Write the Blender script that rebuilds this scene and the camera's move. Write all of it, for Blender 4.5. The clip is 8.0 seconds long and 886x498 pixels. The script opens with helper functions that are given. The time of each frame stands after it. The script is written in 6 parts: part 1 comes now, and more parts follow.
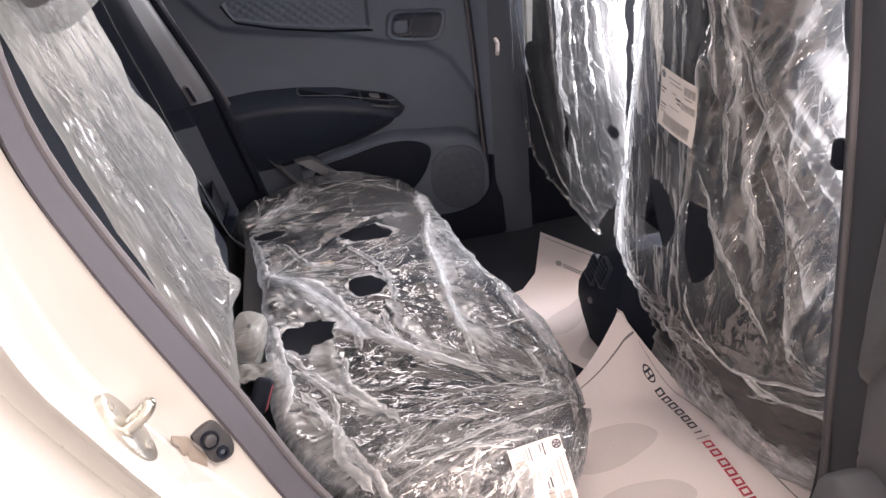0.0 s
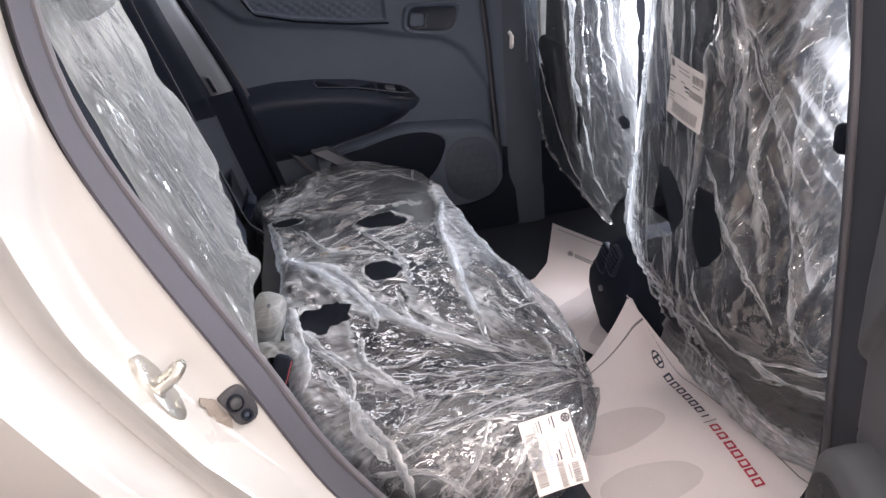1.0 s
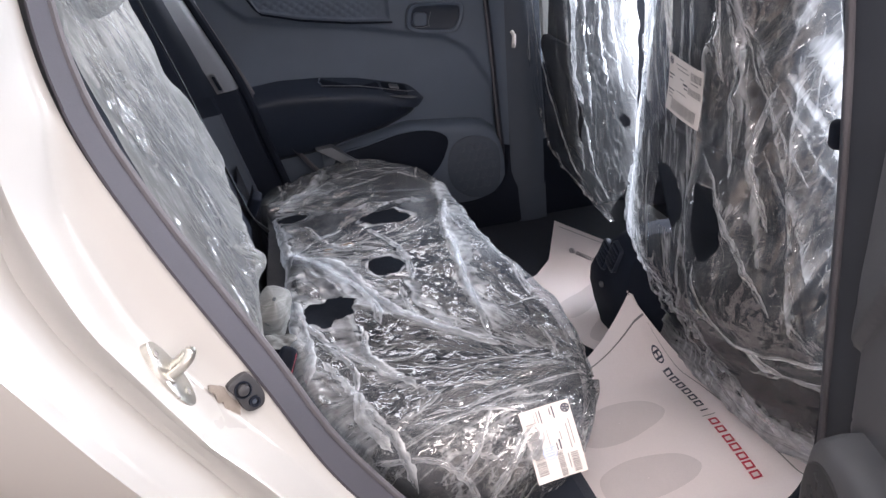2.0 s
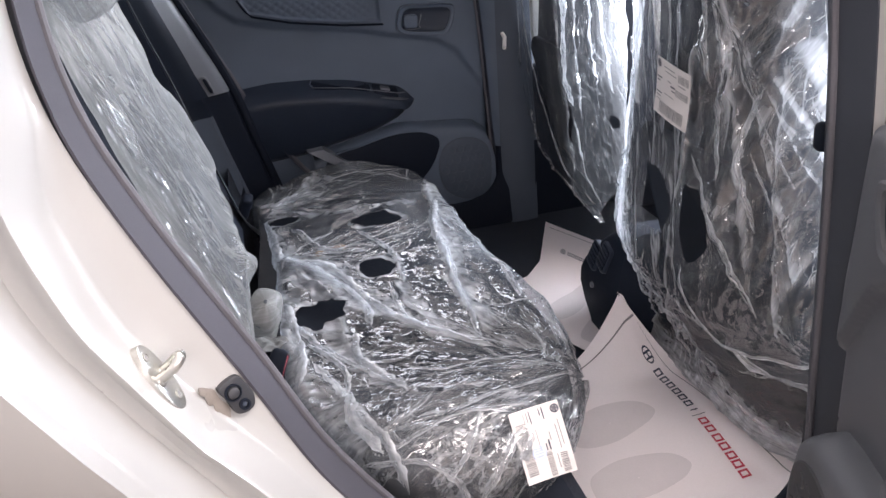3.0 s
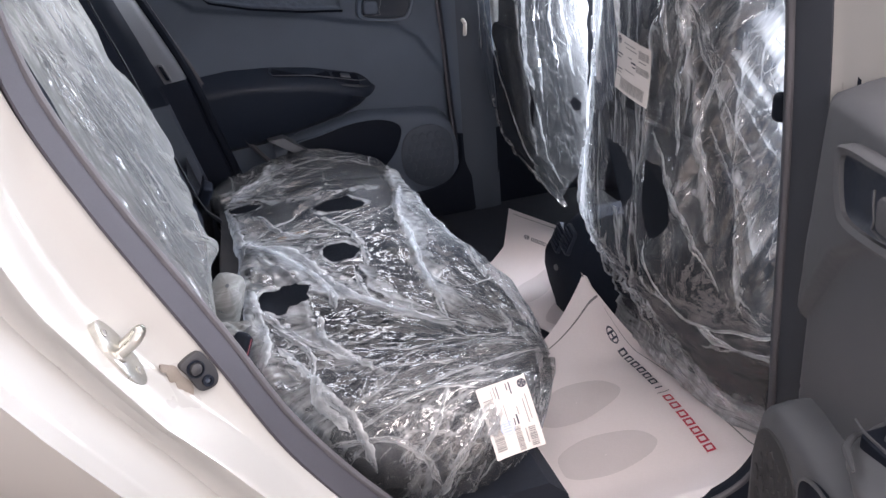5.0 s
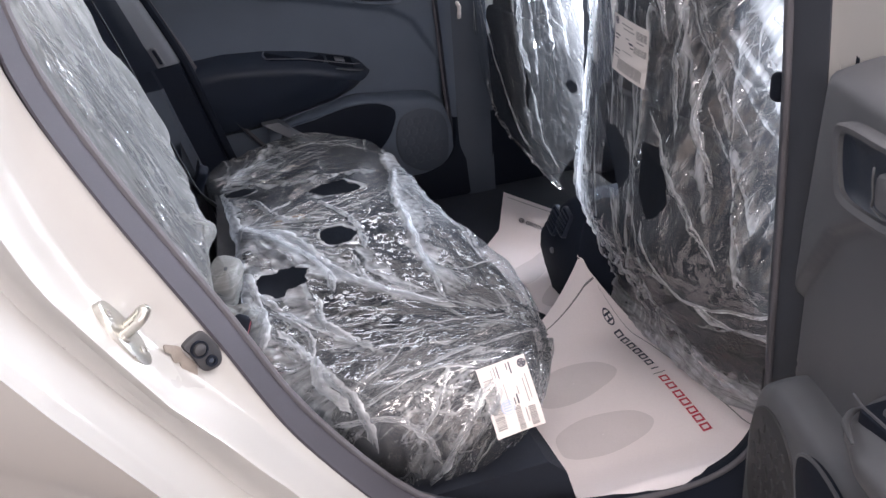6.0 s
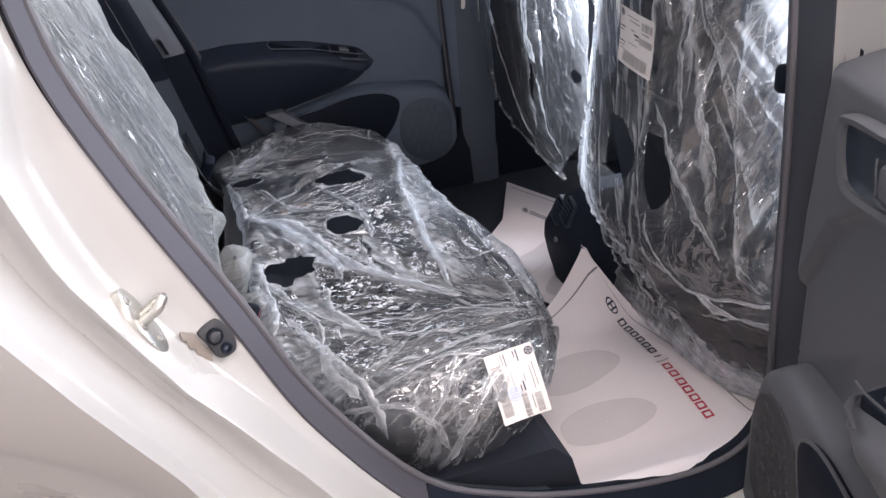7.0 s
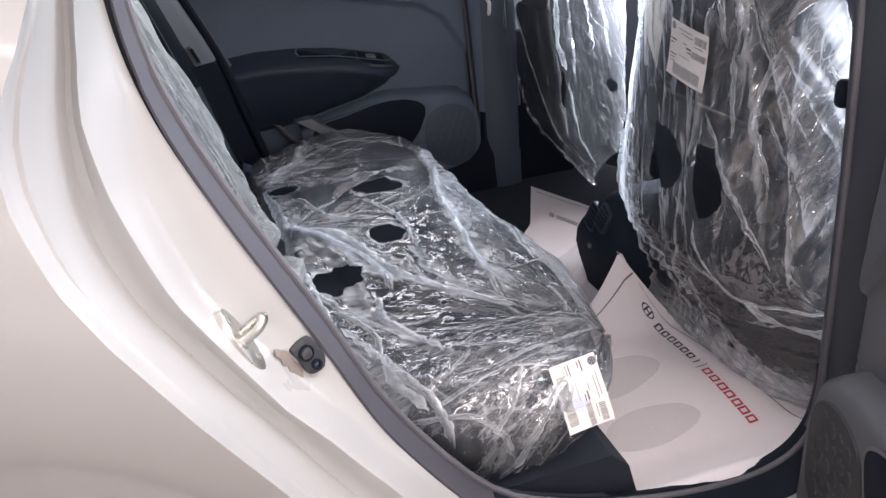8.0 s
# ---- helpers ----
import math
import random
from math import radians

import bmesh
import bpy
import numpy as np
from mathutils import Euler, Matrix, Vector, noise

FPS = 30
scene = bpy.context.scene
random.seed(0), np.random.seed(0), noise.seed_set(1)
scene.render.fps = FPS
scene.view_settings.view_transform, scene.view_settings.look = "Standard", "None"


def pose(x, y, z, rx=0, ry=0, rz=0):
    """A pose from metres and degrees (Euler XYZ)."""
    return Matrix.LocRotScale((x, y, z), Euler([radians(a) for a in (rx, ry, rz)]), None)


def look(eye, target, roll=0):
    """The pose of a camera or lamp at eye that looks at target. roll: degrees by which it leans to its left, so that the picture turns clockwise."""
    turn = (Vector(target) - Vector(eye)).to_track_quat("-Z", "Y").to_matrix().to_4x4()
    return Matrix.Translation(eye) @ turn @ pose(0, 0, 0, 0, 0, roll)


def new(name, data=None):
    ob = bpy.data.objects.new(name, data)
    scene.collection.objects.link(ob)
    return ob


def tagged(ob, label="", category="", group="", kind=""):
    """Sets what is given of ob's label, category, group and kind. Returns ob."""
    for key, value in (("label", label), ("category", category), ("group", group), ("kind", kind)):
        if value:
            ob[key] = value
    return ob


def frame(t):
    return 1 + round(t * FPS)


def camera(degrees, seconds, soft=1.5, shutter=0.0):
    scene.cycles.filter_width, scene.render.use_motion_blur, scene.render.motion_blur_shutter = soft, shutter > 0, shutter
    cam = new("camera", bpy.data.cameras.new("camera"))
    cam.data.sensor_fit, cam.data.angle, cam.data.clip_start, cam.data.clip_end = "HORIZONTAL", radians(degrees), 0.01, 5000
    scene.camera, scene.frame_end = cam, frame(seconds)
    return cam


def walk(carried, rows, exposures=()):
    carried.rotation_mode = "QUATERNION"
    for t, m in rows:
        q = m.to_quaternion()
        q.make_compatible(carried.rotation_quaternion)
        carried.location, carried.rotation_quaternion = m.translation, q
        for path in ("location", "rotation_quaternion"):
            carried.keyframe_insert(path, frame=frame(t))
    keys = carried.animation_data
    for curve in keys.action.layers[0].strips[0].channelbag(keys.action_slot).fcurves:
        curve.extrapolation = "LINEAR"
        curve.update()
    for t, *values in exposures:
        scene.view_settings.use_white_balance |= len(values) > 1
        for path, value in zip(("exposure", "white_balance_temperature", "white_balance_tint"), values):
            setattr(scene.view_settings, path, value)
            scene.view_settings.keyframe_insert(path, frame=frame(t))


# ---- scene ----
cam = camera(56.9, 8.0)
PATH = [
    (0, (0.071, -1.301, 1.2), (0.475, 0.468, 0.36), -5.5),
    (0.5, (0.067, -1.325, 1.198), (0.452, 0.449, 0.359), -5.5),
    (1, (0.059, -1.339, 1.196), (0.432, 0.437, 0.354), -5.5),
    (1.5, (0.054, -1.352, 1.196), (0.419, 0.426, 0.355), -5.5),
    (3, (0.058, -1.365, 1.201), (0.44, 0.409, 0.36), -5.5),
    (3.5, (0.061, -1.369, 1.197), (0.461, 0.401, 0.357), -5.5),
    (4, (0.064, -1.372, 1.19), (0.486, 0.392, 0.348), -5.4),
    (4.5, (0.059, -1.368, 1.182), (0.507, 0.388, 0.337), -5.3),
    (6, (0.042, -1.37, 1.173), (0.522, 0.357, 0.286), -5.3),
    (6.5, (0.035, -1.373, 1.173), (0.514, 0.347, 0.272), -5.3),
    (7, (0.03, -1.379, 1.18), (0.504, 0.337, 0.27), -5.3),
    (7.5, (0.007, -1.38, 1.19), (0.48, 0.333, 0.273), -5.4),
    (8, (-0.051, -1.359, 1.211), (0.437, 0.35, 0.294), -5.4),
]
# stops, kelvin and tint of the clip's own picture
TONE = ((0.0, 0.86, 7700, 23), (1.0, 0.72, 7050, 19), (4.0, 0.63, 6700, 18), (8.0, 0.58, 6650, 18))
walk(cam, [(t, look(eye, target, roll)) for t, eye, target, roll in PATH], exposures=TONE)

# ---------------------------------------------------------------- world and large lights
world = bpy.data.worlds.new("sky")
scene.world = world
world.use_nodes = True
sky = world.node_tree.nodes.new("ShaderNodeTexSky")
sky.sky_type, sky.sun_disc, sky.sun_elevation, sky.sun_rotation = "NISHITA", False, radians(50), radians(70)
world.node_tree.links.new(sky.outputs[0], world.node_tree.nodes["Background"].inputs[0])
world.node_tree.nodes["Background"].inputs[1].default_value = 0.1


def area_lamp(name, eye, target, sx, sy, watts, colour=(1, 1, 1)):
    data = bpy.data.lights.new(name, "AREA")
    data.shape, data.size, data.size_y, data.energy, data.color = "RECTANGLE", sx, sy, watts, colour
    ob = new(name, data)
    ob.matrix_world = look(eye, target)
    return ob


# daylight from the glazed front; three fill lamps added with no source seen
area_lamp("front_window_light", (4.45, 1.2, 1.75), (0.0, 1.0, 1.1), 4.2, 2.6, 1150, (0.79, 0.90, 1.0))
area_lamp("far_fill_lamp", (0.6, 3.45, 1.9), (0.3, 0.0, 0.9), 6.0, 2.0, 150, (0.90, 0.95, 1.0))
area_lamp("side_fill_lamp", (0.4, -5.42, 2.45), (0.4, 0.0, 1.2), 7.0, 0.9, 130, (1.0, 0.96, 0.93))
area_lamp("ceiling_fill_lamp", (1.7, -1.7, 3.25), (1.7, -1.7, 0.0), 4.4, 1.5, 130, (1.0, 0.97, 0.94))

# ---------------------------------------------------------------- materials


def nodes_of(name):
    m = bpy.data.materials.new(name)
    m.use_nodes = True
    t = m.node_tree
    return m, t, t.nodes["Principled BSDF"], t.nodes["Material Output"]


def surf(name, col, rough=0.5, metal=0.0, var=0.15, scale=8.0, bump=0.05, bscale=400.0, coat=0.0, spec=0.5, rvar=0.15):
    """A surface with colour varied at two scales, uneven gloss and fine relief."""
    m, t, p, _ = nodes_of(name)
    tc = t.nodes.new("ShaderNodeTexCoord")
    n1, n2 = t.nodes.new("ShaderNodeTexNoise"), t.nodes.new("ShaderNodeTexNoise")
    n1.inputs["Scale"].default_value, n1.inputs["Detail"].default_value = scale, 5
    n2.inputs["Scale"].default_value, n2.inputs["Detail"].default_value = bscale, 3
    t.links.new(tc.outputs["Object"], n1.inputs["Vector"])
    t.links.new(tc.outputs["Object"], n2.inputs["Vector"])
    add = t.nodes.new("ShaderNodeMath")
    add.operation = "ADD"
    t.links.new(n1.outputs["Fac"], add.inputs[0])
    t.links.new(n2.outputs["Fac"], add.inputs[1])
    mr = t.nodes.new("ShaderNodeMapRange")
    mr.inputs["From Min"].default_value, mr.inputs["From Max"].default_value = 0.6, 1.4
    mr.inputs["To Min"].default_value, mr.inputs["To Max"].default_value = 1 - var, 1 + var
    t.links.new(add.outputs[0], mr.inputs["Value"])
    mul = t.nodes.new("ShaderNodeVectorMath")
    mul.operation = "SCALE"
    mul.inputs[0].default_value = col
    t.links.new(mr.outputs[0], mul.inputs["Scale"])
    t.links.new(mul.outputs[0], p.inputs["Base Color"])
    rr = t.nodes.new("ShaderNodeMapRange")
    rr.inputs["To Min"].default_value, rr.inputs["To Max"].default_value = max(0.02, rough - rvar), min(1, rough + rvar)
    t.links.new(n1.outputs["Fac"], rr.inputs["Value"])
    t.links.new(rr.outputs[0], p.inputs["Roughness"])
    p.inputs["Metallic"].default_value = metal
    p.inputs["Coat Weight"].default_value = coat
    p.inputs["Coat Roughness"].default_value = 0.04
    p.inputs["Specular IOR Level"].default_value = spec
    if bump:
        b = t.nodes.new("ShaderNodeBump")
        b.inputs["Strength"].default_value, b.inputs["Distance"].default_value = bump, 0.001
        t.links.new(n2.outputs["Fac"], b.inputs["Height"])
        t.links.new(b.outputs[0], p.inputs["Normal"])
    return m


def film_material(name, haze=0.03, gain=0.6, tint=(0.93, 0.95, 0.97), rough=0.10, scales=(22, 58, 150), tilts=(0.42, 0.5, 0.28), lines=0.4, gloss_range=(0.08, 0.5), milk_colour=(0.85, 0.87, 0.9)):
    """Thin clear plastic film: see-through, flat glossy facets between sharp creases, milky where it is gathered or
    where sheen is painted in.
    The facets run along the mesh's own "flow" coordinates, whose third number says how crinkled the film is."""
    m, t, p, out = nodes_of(name)
    t.nodes.remove(p)

    def node(kind, **values):
        n = t.nodes.new("ShaderNode" + kind)
        for k, v in values.items():
            n.inputs[k.replace("_", " ")].default_value = v
        return n

    def math_(op, a, b=None, clamp=False):
        n = t.nodes.new("ShaderNodeMath")
        n.operation, n.use_clamp = op, clamp
        for k, v in enumerate((a, b)):
            if isinstance(v, (int, float)):
                n.inputs[k].default_value = v
            elif v:
                t.links.new(v, n.inputs[k])
        return n.outputs[0]

    def vector(op, a, b, c=None):
        n = t.nodes.new("ShaderNodeVectorMath")
        n.operation = op
        for k, v in enumerate((a, b, c)):
            if isinstance(v, tuple):
                n.inputs[k].default_value = v
            elif v:
                t.links.new(v, n.inputs[k])
        return n.outputs[0]

    flow = t.nodes.new("ShaderNodeAttribute")
    flow.attribute_name = "flow"
    warp, fine = node("TexNoise", Scale=22.0, Detail=3.0), node("TexNoise", Scale=120.0, Detail=3.0)
    for n in (warp, fine):
        t.links.new(flow.outputs["Vector"], n.inputs["Vector"])
    for n in (warp, fine):
        n.noise_dimensions = "2D"
    split = t.nodes.new("ShaderNodeSeparateXYZ")
    t.links.new(flow.outputs["Vector"], split.inputs[0])
    crinkle = split.outputs[2]
    at = vector("MULTIPLY_ADD", warp.outputs["Color"], (0.016, 0.016, 0.0), flow.outputs["Vector"])
    at = vector("MULTIPLY_ADD", fine.outputs["Color"], (0.0016, 0.0016, 0.0), at)
    geo = t.nodes.new("ShaderNodeNewGeometry")
    n_out, crease = geo.outputs["Normal"], None
    for sc, k in zip(scales, tilts):
        vo, ve = node("TexVoronoi", Scale=float(sc)), node("TexVoronoi", Scale=float(sc))
        ve.feature = "DISTANCE_TO_EDGE"
        vo.voronoi_dimensions = ve.voronoi_dimensions = "2D"
        t.links.new(at, vo.inputs["Vector"])
        t.links.new(at, ve.inputs["Vector"])
        lean = vector("SUBTRACT", vo.outputs["Color"], (0.5, 0.5, 0.5))
        if sc != scales[0]:
            grow = t.nodes.new("ShaderNodeVectorMath")
            grow.operation = "SCALE"
            t.links.new(lean, grow.inputs[0])
            t.links.new(crinkle, grow.inputs["Scale"])
            lean = grow.outputs[0]
        n_out = vector("MULTIPLY_ADD", lean, (k, k, k), n_out)
        if sc == scales[-1]:
            continue
        rim = node("MapRange", From_Min=0.045, From_Max=0.0, To_Min=0.0, To_Max=1.0)
        t.links.new(ve.outputs["Distance"], rim.inputs["Value"])
        crease = math_("MAXIMUM", crease, rim.outputs[0]) if crease else rim.outputs[0]
    # a slight waviness within the facets
    wave = node("TexNoise", Scale=70.0, Detail=2.0)
    t.links.new(flow.outputs["Vector"], wave.inputs["Vector"])
    n_out = vector("MULTIPLY_ADD", vector("SUBTRACT", wave.outputs["Color"], (0.5, 0.5, 0.5)), (0.05, 0.05, 0.05), n_out)
    n_out = vector("NORMALIZE", n_out, None)
    gloss, clear = node("BsdfGlossy", Roughness=rough), node("BsdfTransparent", Color=(*tint, 1))
    t.links.new(n_out, gloss.inputs["Normal"])
    lw = node("LayerWeight", Blend=0.32)
    t.links.new(n_out, lw.inputs["Normal"])
    fr = node("MapRange", To_Min=gloss_range[0], To_Max=gloss_range[1])
    t.links.new(lw.outputs["Fresnel"], fr.inputs["Value"])
    shine = t.nodes.new("ShaderNodeMixShader")
    t.links.new(fr.outputs[0], shine.inputs[0])
    t.links.new(clear.outputs[0], shine.inputs[1])
    t.links.new(gloss.outputs[0], shine.inputs[2])
    white, back = node("BsdfDiffuse", Color=(*milk_colour, 1)), node("BsdfTranslucent", Color=(*milk_colour, 1))
    milk = t.nodes.new("ShaderNodeMixShader")
    milk.inputs[0].default_value = 0.5
    t.links.new(white.outputs[0], milk.inputs[1])
    t.links.new(back.outputs[0], milk.inputs[2])
    gather = t.nodes.new("ShaderNodeAttribute")
    gather.attribute_name = "gather"
    # gathers are streaky along the flow; single creases show only in places
    streak = node("TexNoise", Scale=190.0, Detail=4.0)
    t.links.new(vector("MULTIPLY", at, (0.3, 1.0, 0.0)), streak.inputs["Vector"])
    veil = node("MapRange", From_Min=0.34, From_Max=0.66, To_Min=0.55, To_Max=1.2)
    t.links.new(streak.outputs["Fac"], veil.inputs["Value"])
    some = node("MapRange", From_Min=0.45, From_Max=0.62, To_Min=0.0, To_Max=1.0)
    t.links.new(wave.outputs["Fac"], some.inputs["Value"])
    soft = math_("MULTIPLY", math_("MULTIPLY", gather.outputs["Fac"], veil.outputs[0]), gain)
    thin = math_("MULTIPLY", math_("MULTIPLY", crease, math_("MULTIPLY", some.outputs[0], crinkle)), lines)
    amount = math_("ADD", math_("ADD", soft, haze), thin, True)
    both = t.nodes.new("ShaderNodeMixShader")
    t.links.new(amount, both.inputs[0])
    t.links.new(shine.outputs[0], both.inputs[1])
    t.links.new(milk.outputs[0], both.inputs[2])
    t.links.new(both.outputs[0], out.inputs["Surface"])
    return m


M_PAINT = surf("pearl white paint", (0.385, 0.381, 0.370), 0.28, 0, 0.012, 4, 0.01, 900, coat=0.7, rvar=0.03)
M_RUBBER = surf("grey rubber seal", (0.060, 0.058, 0.070), 0.75, 0, 0.15, 20, 0.15, 900, spec=0.2)
M_LIP = surf("grey seal lip", (0.10, 0.097, 0.11), 0.6, 0, 0.15, 20, 0.1, 900, spec=0.3)
# the cool interior light is put into this colour as a blue tint
M_TRIM = surf("charcoal plastic with blue light tint", (0.080, 0.101, 0.136), 0.5, 0, 0.12, 10, 0.35, 1400, spec=0.35)
# darkened to hold the shade on the far armrest; also the console vents
M_DARK = surf("navy black plastic with shade put in", (0.021, 0.028, 0.044), 0.42, 0, 0.12, 10, 0.35, 1400, spec=0.3)
M_TRIM2 = surf("slate grey moulded plastic", (0.105, 0.112, 0.128), 0.5, 0, 0.1, 10, 0.35, 1400)
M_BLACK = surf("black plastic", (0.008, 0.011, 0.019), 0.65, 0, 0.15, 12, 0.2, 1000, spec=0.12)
M_BUFFER = surf("charcoal rubber", (0.030, 0.031, 0.036), 0.5, 0, 0.15, 30, 0.2, 900)
# the open door's copy of the charcoal plastic, toned for the light there
M_NEAR = surf("charcoal plastic toned for outside light", (0.092, 0.097, 0.108), 0.5, 0, 0.12, 10, 0.35, 1300, spec=0.35)
M_CONS = surf("matt black console plastic", (0.012, 0.016, 0.026), 0.8, 0, 0.15, 12, 0.3, 1000, spec=0.15)
M_GRILLE = surf("black loudspeaker grille plastic", (0.038, 0.039, 0.043), 0.6, 0, 0.12, 10, 0.35, 1300, spec=0.3)
M_COLUMN = surf("dark slate pillar plastic", (0.060, 0.073, 0.096), 0.5, 0, 0.12, 10, 0.3, 1200, spec=0.3)
M_PILLAR = surf("dark pillar plastic", (0.037, 0.043, 0.056), 0.5, 0, 0.12, 10, 0.3, 1200)
M_FABRIC = surf("black woven seat fabric", (0.016, 0.019, 0.027), 0.95, 0, 0.25, 30, 0.8, 900, spec=0.12)
M_GREYFAB = surf("dark grey woven seat fabric", (0.022, 0.025, 0.033), 0.95, 0, 0.25, 30, 0.8, 700, spec=0.12)
M_CARPET = surf("black needle felt carpet", (0.012, 0.0165, 0.028), 1.0, 0, 0.3, 40, 1.0, 700)
M_STRAP = surf("black belt webbing", (0.035, 0.037, 0.044), 0.7, 0, 0.12, 30, 0.6, 800)
M_WEB = surf("grey belt webbing", (0.070, 0.075, 0.085), 0.75, 0, 0.12, 30, 0.6, 800)
M_MAT = surf("white printed floor paper", (0.80, 0.735, 0.74), 0.62, 0, 0.03, 5, 0.06, 260)
M_INK = surf("dark blue ink", (0.035, 0.04, 0.07), 0.6, 0, 0.05, 20, 0.0)
M_RED = surf("red ink", (0.50, 0.035, 0.07), 0.6, 0, 0.05, 20, 0.0)
M_FOOT = surf("pale grey ink", (0.65, 0.595, 0.60), 0.65, 0, 0.05, 20, 0.0)
M_LINE = surf("grey ink", (0.20, 0.19, 0.20), 0.65, 0, 0.05, 20, 0.0)
M_TAG = surf("white sticker paper", (0.74, 0.70, 0.68), 0.6, 0, 0.03, 30, 0.05, 300)
M_PRINT = surf("grey barcode ink", (0.30, 0.29, 0.29), 0.7, 0, 0.1, 20, 0.0)
M_STAMP = surf("pale blue stamp ink", (0.45, 0.55, 0.80), 0.7, 0, 0.1, 40, 0.0)
M_TAUPE = surf("dull taupe", (0.20, 0.175, 0.155), 0.7, 0, 0.12, 60, 0.2, 600)
M_ZINC = surf("zinc plated steel", (0.50, 0.495, 0.465), 0.30, 0.9, 0.12, 40, 0.1, 500)
M_REDBTN = surf("red buckle button", (0.42, 0.02, 0.035), 0.4, 0, 0.1, 20, 0.05)
M_TAN = surf("tan brown plastic", (0.30, 0.17, 0.085), 0.5, 0, 0.15, 30, 0.1, 600)
M_CHROME = surf("satin chrome", (0.7, 0.72, 0.75), 0.2, 1.0, 0.05, 40, 0.02)
M_HEAD = surf("grey headliner cloth", (0.66, 0.64, 0.62), 0.95, 0, 0.08, 20, 0.4, 500)
M_FLOOR = surf("taupe polished floor tile", (0.27, 0.232, 0.208), 0.16, 0, 0.10, 3, 0.02, 200)
M_WALL = surf("warm grey wall paint", (0.42, 0.38, 0.36), 0.8, 0, 0.05, 2, 0.1, 150)
M_FILM = film_material("clear seat film", 0.03, 0.95, rough=0.09, scales=(60, 140, 300), tilts=(0.22, 0.32, 0.26), lines=0.30, gloss_range=(0.18, 0.55))
M_FOLD = film_material("doubled film", 0.08, 1.15, rough=0.12, scales=(70, 160, 320), tilts=(0.2, 0.26, 0.24), lines=0.25, gloss_range=(0.14, 0.5))
M_FILM2 = film_material("milky seat film", 0.36, 0.5, rough=0.20, scales=(50, 130, 280), tilts=(0.24, 0.34, 0.30), lines=0.25, gloss_range=(0.03, 0.14), milk_colour=(0.47, 0.465, 0.45))
M_FILM3 = film_material("clear hanging film", 0.045, 0.8, rough=0.10, scales=(45, 110, 260), lines=0.25, tilts=(0.26, 0.38, 0.30), gloss_range=(0.15, 0.75))
# the hanging film again, gloss and haze lowered to put shade into it
M_FILM4 = film_material("clear film, shade-dimmed copy", 0.025, 0.8, rough=0.10, scales=(55, 130, 280), lines=0.2, tilts=(0.24, 0.38, 0.32), gloss_range=(0.08, 0.45))

# ---------------------------------------------------------------- helpers


def part(name, bm, material, parent=None, label="", smooth=True):
    bmesh.ops.recalc_face_normals(bm, faces=bm.faces)
    me = bpy.data.meshes.new(name)
    bm.to_mesh(me)
    bm.free()
    me.materials.append(material)
    if smooth:
        me.shade_smooth()
        me.set_sharp_from_angle(angle=radians(38))
    ob = new(name, me)
    if parent:
        ob.parent = parent
        ob.matrix_parent_inverse = world_of(parent).inverted()
    if label:
        ob["label"] = label
    return ob


def world_of(ob):
    return world_of(ob.parent) @ ob.matrix_parent_inverse @ ob.matrix_basis if ob.parent else ob.matrix_basis.copy()


def thing(name, base, label, category, group="", kind=""):
    e = new(name)
    e.empty_display_size = 0.05
    e.matrix_basis = Matrix.Translation(base)
    return tagged(e, label, category, group, kind)


def spline(pts, n=8, closed=False):
    """Catmull-Rom through pts of any dimension."""
    a = np.array(pts, float)
    k = len(a)
    out = []
    for i in range(k if closed else k - 1):
        p = [a[(i + d) % k] if closed else a[min(max(i + d, 0), k - 1)] for d in (-1, 0, 1, 2)]
        for s in np.linspace(0, 1, n, endpoint=False):
            out.append(0.5 * (2 * p[1] + (p[2] - p[0]) * s + (2 * p[0] - 5 * p[1] + 4 * p[2] - p[3]) * s * s + (3 * p[1] - p[0] - 3 * p[2] + p[3]) * s**3))
    if not closed:
        out.append(a[-1])
    return np.array(out)


def loft(rails, closed=False, ring=False):
    """Quads between successive rails of equal length. ring: the last rail joins the first."""
    bm = bmesh.new()
    vs = [[bm.verts.new(tuple(p)) for p in r] for r in rails]
    n = len(vs[0])
    for i in range(len(vs) if ring else len(vs) - 1):
        a, b = vs[i], vs[(i + 1) % len(vs)]
        for j in range(n if closed else n - 1):
            bm.faces.new((a[j], a[(j + 1) % n], b[(j + 1) % n], b[j]))
    return bm


def tube(pts, r, n=8):
    pts = [Vector(p) for p in pts]
    rings = []
    up = Vector((0.3, 0.9, 0.2))
    for i, p in enumerate(pts):
        d = (pts[min(i + 1, len(pts) - 1)] - pts[max(i - 1, 0)]).normalized()
        a = d.cross(up).normalized()
        b = d.cross(a)
        rr = r[i] if isinstance(r, (list, tuple)) else r
        rings.append([p + (a * math.cos(k * math.tau / n) + b * math.sin(k * math.tau / n)) * rr for k in range(n)])
    bm = loft(rings, closed=True)
    bm.verts.ensure_lookup_table()
    bm.faces.new(bm.verts[:n])
    bm.faces.new(bm.verts[-n:])
    return bm


def block(c, s, bevel=0.004, seg=2, m=None):
    """A bevelled box of size s about c, turned by m."""
    bm = bmesh.new()
    bmesh.ops.create_cube(bm, size=1)
    bmesh.ops.scale(bm, vec=s, verts=bm.verts)
    if bevel:
        bmesh.ops.bevel(bm, geom=bm.edges[:], offset=bevel, segments=seg, profile=0.5, affect="EDGES")
    if m:
        bmesh.ops.transform(bm, matrix=m, verts=bm.verts)
    bmesh.ops.translate(bm, vec=c, verts=bm.verts)
    return bm


